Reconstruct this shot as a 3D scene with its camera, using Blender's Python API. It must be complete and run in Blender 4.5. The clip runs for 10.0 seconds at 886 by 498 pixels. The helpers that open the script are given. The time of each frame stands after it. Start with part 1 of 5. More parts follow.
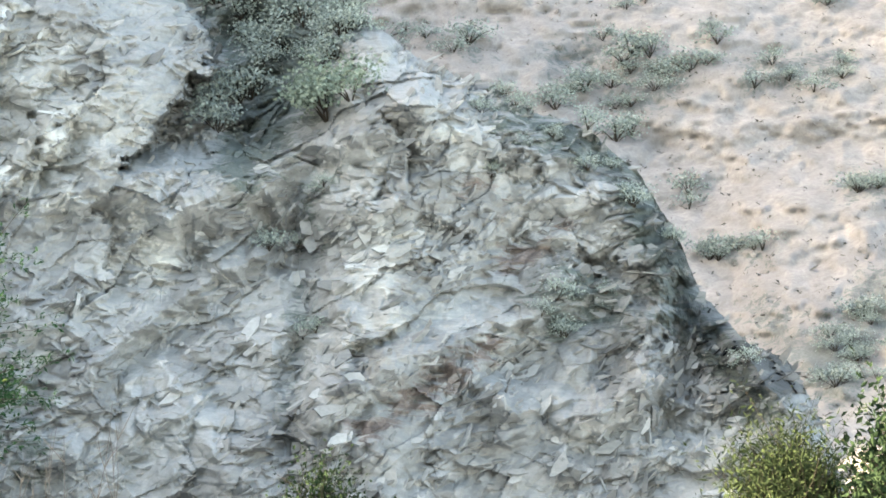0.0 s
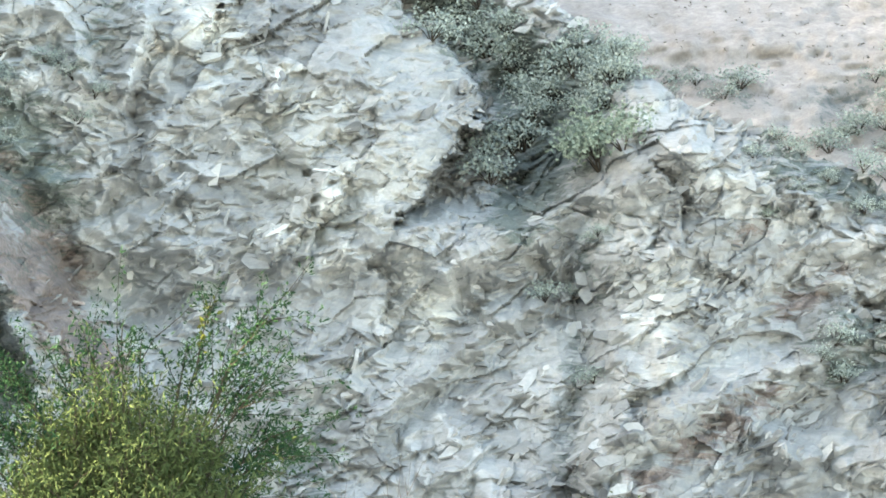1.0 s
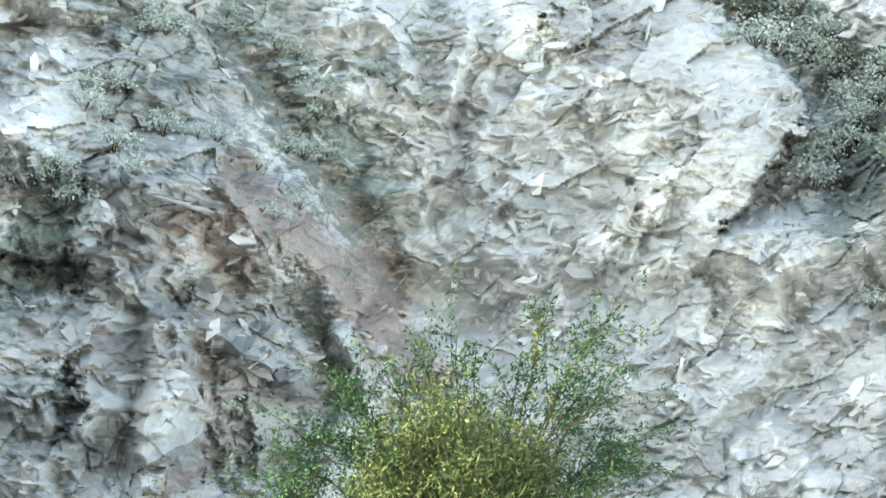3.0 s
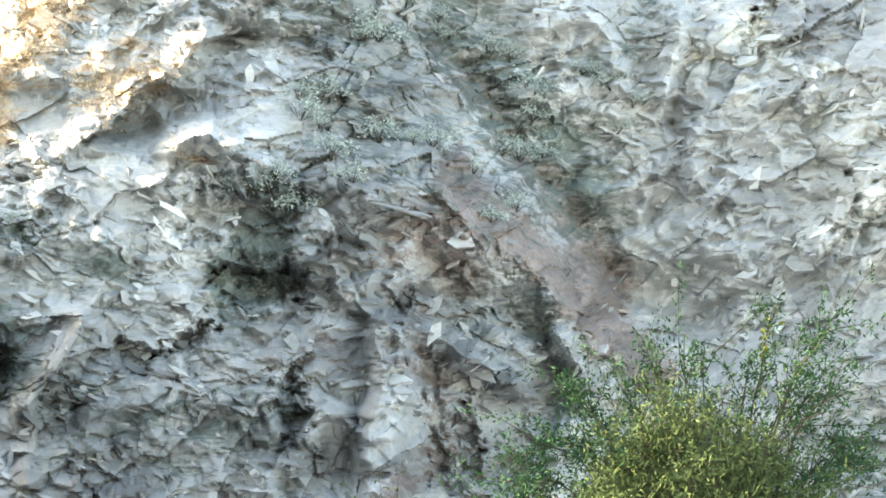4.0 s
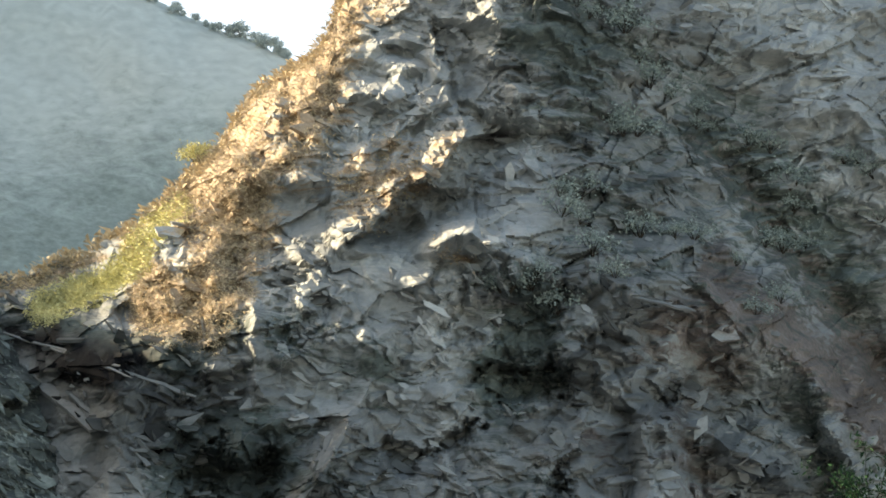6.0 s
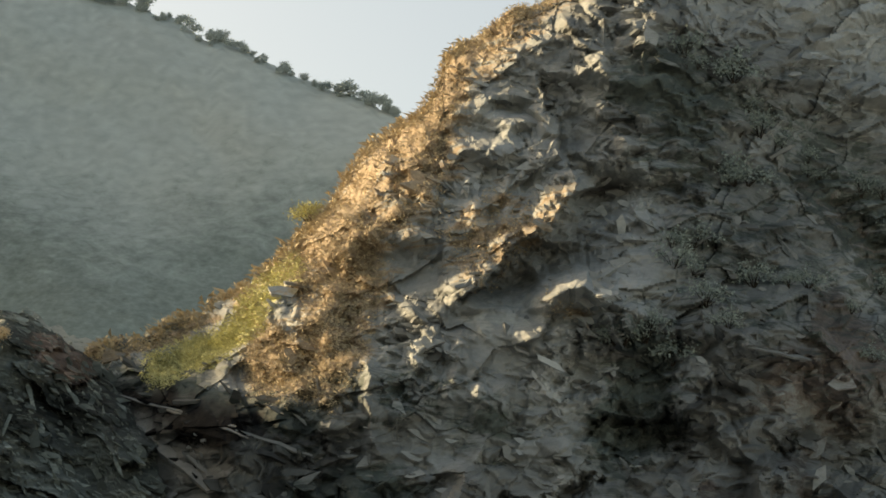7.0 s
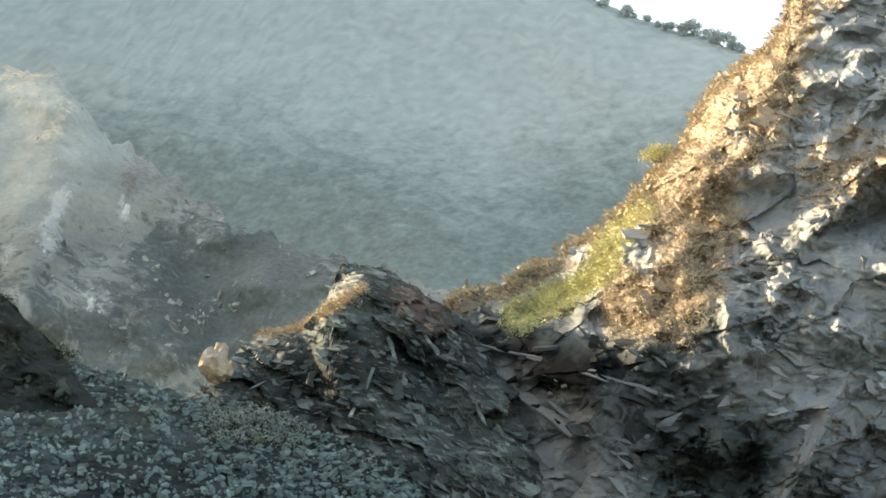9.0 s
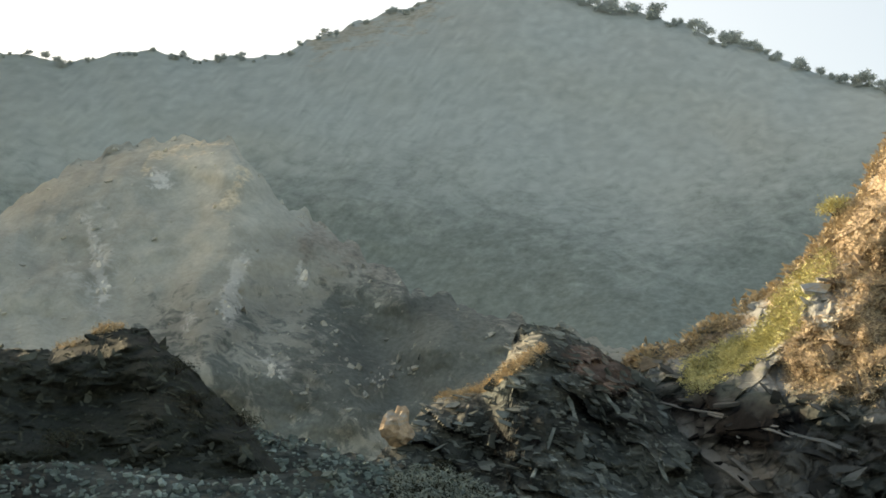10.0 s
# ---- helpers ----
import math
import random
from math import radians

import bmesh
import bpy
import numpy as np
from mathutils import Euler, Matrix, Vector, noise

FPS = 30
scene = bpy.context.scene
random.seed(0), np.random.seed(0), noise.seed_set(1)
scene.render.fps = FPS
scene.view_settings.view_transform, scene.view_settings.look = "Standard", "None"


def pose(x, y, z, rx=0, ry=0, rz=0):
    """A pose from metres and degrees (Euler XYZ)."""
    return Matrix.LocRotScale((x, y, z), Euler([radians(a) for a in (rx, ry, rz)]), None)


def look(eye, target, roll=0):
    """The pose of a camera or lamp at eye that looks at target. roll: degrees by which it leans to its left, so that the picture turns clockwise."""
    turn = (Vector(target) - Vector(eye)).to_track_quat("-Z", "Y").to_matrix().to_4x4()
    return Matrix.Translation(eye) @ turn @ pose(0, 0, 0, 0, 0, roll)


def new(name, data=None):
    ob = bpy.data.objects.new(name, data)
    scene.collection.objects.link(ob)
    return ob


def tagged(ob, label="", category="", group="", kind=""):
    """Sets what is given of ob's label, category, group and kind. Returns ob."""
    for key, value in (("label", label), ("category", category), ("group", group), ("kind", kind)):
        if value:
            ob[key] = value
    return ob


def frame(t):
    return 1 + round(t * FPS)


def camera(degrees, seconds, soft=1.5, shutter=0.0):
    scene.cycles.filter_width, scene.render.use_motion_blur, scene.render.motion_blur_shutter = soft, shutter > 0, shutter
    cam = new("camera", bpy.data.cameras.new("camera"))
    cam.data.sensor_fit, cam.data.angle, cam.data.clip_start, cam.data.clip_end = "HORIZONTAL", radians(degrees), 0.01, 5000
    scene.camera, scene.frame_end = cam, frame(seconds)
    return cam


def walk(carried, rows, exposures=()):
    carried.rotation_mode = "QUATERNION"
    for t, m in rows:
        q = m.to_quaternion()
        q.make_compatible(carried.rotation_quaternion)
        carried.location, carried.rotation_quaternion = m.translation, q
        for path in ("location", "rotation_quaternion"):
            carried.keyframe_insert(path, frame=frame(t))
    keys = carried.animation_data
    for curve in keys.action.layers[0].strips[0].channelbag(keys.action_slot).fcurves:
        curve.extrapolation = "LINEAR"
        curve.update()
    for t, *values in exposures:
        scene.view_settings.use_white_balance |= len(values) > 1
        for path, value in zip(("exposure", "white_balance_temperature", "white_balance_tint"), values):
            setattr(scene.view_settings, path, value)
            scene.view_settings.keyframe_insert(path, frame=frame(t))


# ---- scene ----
# ---- camera: a phone held at arm's length, turned to the left by its bearer ----
cam = camera(18.25, 10.0, soft=1.7)
EYE, ARM = 1.6, 0.49
# seconds, yaw to the left, pitch, roll
TURNS = [
    (0.0, 0.000, 13.000, 0.000),
    (0.5, 3.101, 13.903, 0.061),
    (1.0, 5.852, 14.052, 0.031),
    (1.5, 7.301, 14.757, 0.293),
    (2.0, 9.582, 14.843, 0.516),
    (2.2, 10.057, 15.013, 0.864),
    (3.3, 14.024, 13.926, 1.345),
    (3.5, 14.930, 13.983, 1.420),
    (4.0, 17.413, 14.101, 0.636),
    (4.5, 18.227, 14.357, 0.526),
    (5.0, 20.525, 14.349, 0.379),
    (5.5, 21.561, 14.803, 0.590),
    (5.7, 22.197, 15.340, 0.747),
    (6.8, 24.905, 17.055, 0.368),
    (7.0, 25.505, 17.155, 0.304),
    (7.5, 27.870, 15.980, 0.606),
    (8.0, 29.155, 15.728, 0.551),
    (8.5, 31.629, 16.144, 0.061),
    (9.0, 33.115, 15.972, -0.161),
    (9.5, 35.035, 16.931, -0.438),
    (10.0, 36.937, 17.245, -0.408),
]


def held(t, yaw, pitch, roll):
    rise = 0.066 * min(max((t - 0.5) / 4, 0), 1.4)
    a = radians(yaw)
    return look((-ARM * math.sin(a), ARM * math.cos(a), EYE + rise),
                (-ARM * math.sin(a) - 100 * math.sin(a), ARM * math.cos(a) + 100 * math.cos(a),
                 EYE + rise + 100 * math.tan(radians(pitch - rise * 0.36))), roll)


walk(cam, [(row[0], held(*row)) for row in TURNS],
     exposures=[(0.0, 4.25, 7350, 8), (0.5, 4.5, 7450, 7), (1.0, 4.5, 7450, 6), (2.0, 4.68, 7500, 6), (3.5, 4.78, 7500, 7), (4.5, 4.2, 7450, 7), (5.0, 3.7, 7250, 6), (5.7, 3.15, 7150, 6), (6.8, 1.85, 8900, 6), (7.5, 2.1, 8900, 6), (8.0, 2.95, 8700, 6), (8.5, 2.85, 7500, 6), (9.0, 2.85, 7550, 6), (9.5, 2.45, 8000, 6), (10.0, 2.1, 8300, 6)])

# ---- sky and sun ----
SUN_YAW, SUN_HEIGHT = 89.0, 24.0
world = bpy.data.worlds.new("sky")
scene.world = world
world.use_nodes = True
wn, wl = world.node_tree.nodes, world.node_tree.links
sky = wn.new("ShaderNodeTexSky")
sky.sky_type, sky.sun_disc = "NISHITA", False
sky.sun_elevation, sky.sun_rotation = radians(SUN_HEIGHT), radians(-SUN_YAW)
sky.dust_density = 4.0
wl.new(sky.outputs[0], wn["Background"].inputs[0])
wn["Background"].inputs[1].default_value = 0.07
sun_dir = Vector((-math.sin(radians(SUN_YAW)) * math.cos(radians(SUN_HEIGHT)), math.cos(radians(SUN_YAW)) * math.cos(radians(SUN_HEIGHT)), math.sin(radians(SUN_HEIGHT))))
sun = new("sun", bpy.data.lights.new("sun", "SUN"))
sun.data.energy, sun.data.angle, sun.data.color = 3.2, radians(0.6), (1.0, 0.87, 0.70)
sun.matrix_world = look(sun_dir * 300, (0, 0, 0))


# ---- materials ----
def material(name, rough=0.9):
    m = bpy.data.materials.new(name)
    m.use_nodes = True
    n, l = m.node_tree.nodes, m.node_tree.links
    b = n["Principled BSDF"]
    b.inputs["Roughness"].default_value = rough
    b.inputs["Specular IOR Level"].default_value = 0.15
    return m, n, l, b


def node_noise(n, l, vec, scale, detail=5.0, rough=0.6, dist=0.0):
    t = n.new("ShaderNodeTexNoise")
    t.inputs["Scale"].default_value, t.inputs["Detail"].default_value = scale, detail
    t.inputs["Roughness"].default_value, t.inputs["Distortion"].default_value = rough, dist
    l.new(vec, t.inputs["Vector"])
    return t.outputs[0]


def ramp(n, l, fac, stops):
    r = n.new("ShaderNodeValToRGB")
    e = r.color_ramp.elements
    while len(e) < len(stops):
        e.new(0.5)
    for k, (p, c) in zip(e, stops):
        k.position, k.color = p, (*c, 1) if len(c) == 3 else c
    l.new(fac, r.inputs[0])
    return r.outputs[0]


def mix(n, l, fac, a, b, mode="MIX"):
    m = n.new("ShaderNodeMix")
    m.data_type, m.blend_type = "RGBA", mode
    for sock, v in ((m.inputs[0], fac), (m.inputs[6], a), (m.inputs[7], b)):
        if hasattr(v, "is_output"):
            l.new(v, sock)
        elif isinstance(v, tuple):
            sock.default_value = (*v, 1)
        else:
            sock.default_value = v
    return m.outputs[2]


def calc(n, l, op, a, b=0.0, clamp=False):
    m = n.new("ShaderNodeMath")
    m.operation, m.use_clamp = op, clamp
    for sock, v in zip(m.inputs, (a, b)):
        if hasattr(v, "is_output"):
            l.new(v, sock)
        else:
            sock.default_value = v
    return m.outputs[0]


def mask(n, l, name):
    a = n.new("ShaderNodeAttribute")
    a.attribute_name = name
    return a.outputs["Fac"]


def rough_mask(n, l, name, noise_out, spread=1.7):
    """A surface mask whose edge is broken up by noise."""
    s = calc(n, l, "MULTIPLY", calc(n, l, "SUBTRACT", noise_out, 0.5), spread * 2)
    v = calc(n, l, "ADD", mask(n, l, name), s)
    v = calc(n, l, "MULTIPLY", calc(n, l, "SUBTRACT", v, 0.3), 2.5, clamp=True)
    return calc(n, l, "MULTIPLY", v, calc(n, l, "MULTIPLY", mask(n, l, name), 5.0, clamp=True))


def rock_material(name, low, mid, high, pale, dirt, grass, green, veg_shade=(0.10, 0.125, 0.10), grain=1.0):
    m, n, l, b = material(name, 0.92)
    vec = n.new("ShaderNodeTexCoord").outputs["Object"]
    mp = n.new("ShaderNodeMapping")
    mp.inputs["Rotation"].default_value = (0.1, radians(-24), 0)
    mp.inputs["Scale"].default_value = (0.35, 0.5, 1.6)
    l.new(vec, mp.inputs[0])
    big = node_noise(n, l, vec, 0.12 * grain, 6.0, 0.62)
    layer = node_noise(n, l, mp.outputs[0] if grain == 1.0 else vec, 0.9 * grain, 8.0, 0.7, 0.6)
    fine = node_noise(n, l, vec, 3.5 * grain, 6.0, 0.7)
    col = ramp(n, l, layer, [(0.30, low), (0.5, mid), (0.68, high)])
    col = mix(n, l, calc(n, l, "MULTIPLY", ramp(n, l, big, [(0.42, (0, 0, 0)), (0.62, (1, 1, 1))]), 0.35), col, mid)
    col = mix(n, l, calc(n, l, "MULTIPLY", rough_mask(n, l, "pale", layer), 0.55), col, pale)
    col = mix(n, l, rough_mask(n, l, "dirt", layer), col, ramp(n, l, fine, [(0.3, tuple(v * 0.65 for v in dirt)), (0.7, dirt)]))
    dry = ramp(n, l, fine, [(0.3, tuple(v * 0.58 for v in grass)), (0.72, grass)])
    col = mix(n, l, rough_mask(n, l, "grass", layer), col, dry)
    lush = ramp(n, l, fine, [(0.28, tuple(v * 0.45 for v in green)), (0.72, green)])
    col = mix(n, l, rough_mask(n, l, "green", layer), col, lush)
    dark = ramp(n, l, fine, [(0.3, tuple(v * 0.6 for v in veg_shade)), (0.7, veg_shade)])
    col = mix(n, l, calc(n, l, "MULTIPLY", rough_mask(n, l, "veg_shade", layer, 1.7 if grain > 0.2 else 0.5), 0.85), col, dark)
    col = mix(n, l, 0.28 if grain > 0.2 else 0.1, col, ramp(n, l, fine, [(0.3, (0.35, 0.35, 0.36)), (0.62, (1, 1, 1))]), "MULTIPLY")
    # tone also carries the shade painted on the cliff
    bright = n.new("ShaderNodeHueSaturation")
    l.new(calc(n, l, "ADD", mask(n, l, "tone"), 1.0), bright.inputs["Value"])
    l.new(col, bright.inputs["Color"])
    col = bright.outputs[0]
    l.new(col, b.inputs["Base Color"])
    bump = n.new("ShaderNodeBump")
    bump.inputs["Strength"].default_value = 0.5 if grain > 0.35 else 0.08
    bump.inputs["Distance"].default_value = 0.12 / grain
    l.new(calc(n, l, "ADD", layer, calc(n, l, "MULTIPLY", fine, 0.5)), bump.inputs["Height"])
    l.new(bump.outputs[0], b.inputs["Normal"])
    return m


M_CLIFF = rock_material("schist", (0.254, 0.268, 0.256), (0.336, 0.346, 0.329), (0.40, 0.40, 0.376), (0.475, 0.475, 0.418), (0.255, 0.215, 0.19), (0.43, 0.33, 0.225), (0.62, 0.62, 0.28), veg_shade=(0.118, 0.15, 0.13))
# Ground colour picked to bounce cool fill light into shaded rock; never seen.
M_BOUNCE = rock_material("bounce_ground", (0.31, 0.345, 0.38), (0.41, 0.455, 0.50), (0.48, 0.525, 0.57), (0.45, 0.50, 0.55), (0.3, 0.3, 0.3), (0.3, 0.3, 0.25), (0.2, 0.22, 0.15))
# Dark bases: shade over the low spur, rubble and mound is put into colour.
M_DARK = rock_material("shaded_schist", (0.040, 0.047, 0.043), (0.080, 0.092, 0.084), (0.20, 0.22, 0.198), (0.33, 0.31, 0.26), (0.19, 0.14, 0.115), (0.42, 0.29, 0.14), (0.10, 0.10, 0.045), veg_shade=(0.035, 0.04, 0.03))
M_RUBBLE = rock_material("rubble", (0.036, 0.050, 0.046), (0.11, 0.145, 0.133), (0.30, 0.37, 0.345), (0.3, 0.3, 0.28), (0.2, 0.15, 0.12), (0.3, 0.22, 0.1), (0.09, 0.095, 0.04), veg_shade=(0.035, 0.04, 0.03))
M_MOUND = rock_material("shaded_earth", (0.012, 0.014, 0.012), (0.036, 0.041, 0.034), (0.11, 0.115, 0.094), (0.2, 0.19, 0.16), (0.11, 0.085, 0.065), (0.38, 0.26, 0.12), (0.06, 0.06, 0.03), veg_shade=(0.026, 0.032, 0.022))
M_HILL = rock_material("dry_slope", (0.16, 0.149, 0.136), (0.232, 0.215, 0.197), (0.298, 0.276, 0.251), (0.4, 0.34, 0.3), (0.3, 0.23, 0.19), (0.35, 0.29, 0.23), (0.13, 0.15, 0.12), veg_shade=(0.13, 0.145, 0.135), grain=0.8)
# Spur and far slope: haze is put into these pale base colours.
M_MID = rock_material("hazy_spur", (0.335, 0.335, 0.28), (0.41, 0.41, 0.345), (0.48, 0.475, 0.405), (0.82, 0.80, 0.72), (0.41, 0.385, 0.32), (0.70, 0.63, 0.47), (0.18, 0.22, 0.16), veg_shade=(0.16, 0.185, 0.165), grain=0.3)
M_FAR = rock_material("hazed_far_slope", (0.455, 0.48, 0.43), (0.48, 0.505, 0.45), (0.505, 0.525, 0.465), (0.57, 0.59, 0.52), (0.50, 0.485, 0.41), (0.60, 0.55, 0.43), (0.35, 0.39, 0.33), veg_shade=(0.265, 0.305, 0.26), grain=0.12)


def leaf_material(name, dark, light):
    m, n, l, b = material(name, 1.0)
    b.inputs["Specular IOR Level"].default_value = 0.03
    r = n.new("ShaderNodeNewGeometry").outputs["Random Per Island"]
    vec = n.new("ShaderNodeTexCoord").outputs["Object"]
    v = calc(n, l, "ADD", calc(n, l, "MULTIPLY", r, 0.7), calc(n, l, "MULTIPLY", node_noise(n, l, vec, 1.5), 0.3))
    l.new(ramp(n, l, v, [(0.1, dark), (0.85, light)]), b.inputs["Base Color"])
    return m


M_BARK = leaf_material("bark", (0.018, 0.016, 0.012), (0.05, 0.042, 0.032))
M_DRYSTEM = leaf_material("dry_stem", (0.06, 0.054, 0.047), (0.105, 0.096, 0.083))
M_OLIVE = leaf_material("olive_leaf", (0.030, 0.046, 0.017), (0.058, 0.078, 0.032))
M_FEATHER = leaf_material("feathery_leaf", (0.025, 0.036, 0.015), (0.038, 0.051, 0.022))
M_LEAF = leaf_material("green_leaf", (0.010, 0.030, 0.014), (0.024, 0.053, 0.024))
M_DEEP = leaf_material("deep_green_leaf", (0.0056, 0.0124, 0.0056), (0.0267, 0.0422, 0.0205))
M_YELLOW = leaf_material("young_leaf", (0.045, 0.058, 0.010), (0.095, 0.10, 0.024))
# Leaf colours lightened to stand for haze over the shrubs.
M_SHRUB = leaf_material("grey_green_leaf", (0.15, 0.185, 0.17), (0.30, 0.345, 0.30))
M_PALESHRUB = leaf_material("pale_green_leaf", (0.12, 0.155, 0.12), (0.22, 0.265, 0.205))
M_STRAW = leaf_material("straw", (0.33, 0.265, 0.165), (0.52, 0.43, 0.29))
M_GRASS = leaf_material("ridge_grass", (0.34, 0.32, 0.14), (0.60, 0.57, 0.30))
M_DULL = leaf_material("dull_leaf", (0.03, 0.035, 0.025), (0.085, 0.085, 0.06))
# Leaves paled to stand for haze before the distant trees.
M_FARTREE = leaf_material("hazed_tree_leaf", (0.43, 0.47, 0.44), (0.55, 0.59, 0.55))


# ---- relief ----
def value_noise(p, seed):
    """Smooth noise between -1 and 1 for rows of x, y."""
    i = np.floor(p).astype(np.int64)
    f = p - i
    f = f * f * f * (f * (f * 6 - 15) + 10)

    def at(dx, dy):
        h = (i[:, 0] + dx) * 374761393 + (i[:, 1] + dy) * 668265263 + seed * 974711
        h = (h ^ (h >> 13)) * 1274126177
        h = h ^ (h >> 16)
        return (h & 0xFFFF) / 32767.5 - 1
    a = at(0, 0) * (1 - f[:, 0]) + at(1, 0) * f[:, 0]
    b = at(0, 1) * (1 - f[:, 0]) + at(1, 1) * f[:, 0]
    return a * (1 - f[:, 1]) + b * f[:, 1]


def fractal(p, size, octaves, seed, gain=0.5, ridged=False):
    out, amp = np.zeros(len(p)), 1.0
    for k in range(octaves):
        v = value_noise(p / size * 2.03 ** k + 17.3 * k, seed + k)
        out += amp * (1 - 2 * np.abs(v) if ridged else v)
        amp *= gain
    return out


def shards(p, long, short, angle, seed, tilt=0.6, crack=0.0, width=0.16, tone=False, lap=0.2):
    """Broken slabs: each cell is a flat facet with an offset and a slope of its own, parted from the next by a crack."""
    c, s = math.cos(radians(angle)), math.sin(radians(angle))
    q = np.stack([(p[:, 0] * c + p[:, 1] * s) / long, (-p[:, 0] * s + p[:, 1] * c) / short], 1)
    i = np.floor(q).astype(np.int64)
    best, next_best = np.full(len(p), 9.0), np.full(len(p), 9.0)
    off, key = np.zeros((len(p), 2)), np.zeros(len(p), np.int64)
    for dx in (-1, 0, 1):
        for dy in (-1, 0, 1):
            h = (i[:, 0] + dx) * 73856093 ^ (i[:, 1] + dy) * 19349663 ^ seed * 83492791
            h = (h ^ (h >> 13)) * 1274126177 & 0x7FFFFFFF
            o = np.stack([i[:, 0] + dx + 0.1 + 0.8 * (h & 1023) / 1023, i[:, 1] + dy + 0.1 + 0.8 * (h >> 10 & 1023) / 1023], 1)
            d = q - o
            r = (d ** 2).sum(1)
            near = r < best
            next_best = np.where(near, best, np.minimum(next_best, r))
            best[near], off[near], key[near] = r[near], d[near], h[near]
    g1, g2, g3 = (key >> 3 & 255) / 127.5 - 1, (key >> 9 & 255) / 127.5 - 1, (key >> 15 & 255) / 127.5 - 1
    gap = np.clip(1 - (np.sqrt(next_best) - np.sqrt(best)) / width, 0, 1)
    if tone:
        return g2
    return 0.45 * g1 + tilt * (0.8 * off[:, 0] * g2 - off[:, 1] * (lap + 1.1 * g3)) - crack * gap * (g2 > 0.1)


def away(A, E, *path):
    """The distance in degrees from a line through points of azimuth and elevation."""
    best = np.full(len(A), 99.0)
    if len(path) == 1:
        path = path * 2
    for (a0, e0), (a1, e1) in zip(path, path[1:]):
        da, de = a1 - a0, e1 - e0
        k = np.clip(((A - a0) * da + (E - e0) * de) / (da * da + de * de + 1e-9), 0, 1)
        best = np.minimum(best, np.hypot(A - a0 - k * da, E - e0 - k * de))
    return best


def smear(A, E, width, *path):
    """1 on a line through points of azimuth and elevation, falling off to 0 over the width in degrees."""
    return np.exp(-(away(A, E, *path) / width) ** 2)


def plates(p, long, short, dip, seed, thick, cover=0.8, spread=0.4):
    """Overlapping angular slabs: each is a flat five-sided plate that leans out at its lower edge; the foremost one shows. Gives the height and a tone for each point."""
    cell = np.array([long, short]) * 0.85
    i = np.floor(p / cell).astype(np.int64)
    height, tone = np.zeros(len(p)), np.zeros(len(p))
    for dx in (-1, 0, 1):
        for dy in (-2, -1, 0, 1, 2):
            j0, j1 = i[:, 0] + dx, i[:, 1] + dy
            h = j0 * 73856093 ^ j1 * 19349663 ^ seed * 83492791
            bits = []
            for k in range(12):
                h = (h ^ (h >> 13)) * 1274126177 & 0x7FFFFFFFFFFF
                h = h ^ (h >> 16)
                bits.append((h & 0xFFFF) / 65535.0)
            centre = np.stack([(j0 + bits[0]) * cell[0], (j1 + bits[1]) * cell[1]], 1)
            turn = np.radians(dip(centre)) + (bits[2] + bits[3] - 1) * 2.4 * spread
            c, s = np.cos(turn), np.sin(turn)
            d = p - centre
            u, v = d[:, 0] * c + d[:, 1] * s, -d[:, 0] * s + d[:, 1] * c
            size = 0.35 + 1.0 * bits[4] ** 1.6
            narrow = short * (0.55 + 1.3 * bits[3] ** 1.5)
            out = np.full(len(p), -9.0)
            for k in range(5):
                a = math.radians(72 * k) + 1.0 * (bits[5 + k] - 0.5)
                out = np.maximum(out, u / long * np.cos(a) + v / narrow * np.sin(a) - size * (0.40 + 0.2 * bits[(7 + k) % 12]))
            lean = -v * (0.1 + 0.9 * bits[10]) * 0.75 + u * (bits[11] - 0.5) * 1.3 * short / long
            top = thick * (0.2 + 0.9 * bits[9]) * (0.5 + 0.6 * size) + lean * thick / short - np.clip(out + 0.08, 0, None) * short * 0.8 - np.clip(out, 0, None) * thick * 2.6
            top = np.where((out < 0.7) & (bits[8] < cover), top, -9)
            front = top > height
            height, tone = np.where(front, top, height), np.where(front, bits[6] * 2 - 1, tone)
    return height, tone


def profile(A, *points):
    pts = sorted(points)
    return np.interp(A, [p[0] for p in pts], [p[1] for p in pts])


KINDS = ("pale", "dirt", "grass", "green", "veg_shade")


def raw_mesh(name, verts, loops, sizes, mat):
    me = bpy.data.meshes.new(name)
    me.vertices.add(len(verts))
    me.vertices.foreach_set("co", np.asarray(verts, np.float32).ravel())
    me.loops.add(len(loops))
    me.loops.foreach_set("vertex_index", np.asarray(loops, np.int32))
    me.polygons.add(len(sizes))
    me.polygons.foreach_set("loop_start", np.concatenate([[0], np.cumsum(sizes)[:-1]]).astype(np.int32))
    me.update(calc_edges=True)
    me.shade_flat()
    me.materials.append(mat)
    return me


def put_values(me, key, values):
    me.attributes.new(key, "FLOAT", "POINT").data.foreach_set("value", np.asarray(values, np.float32))


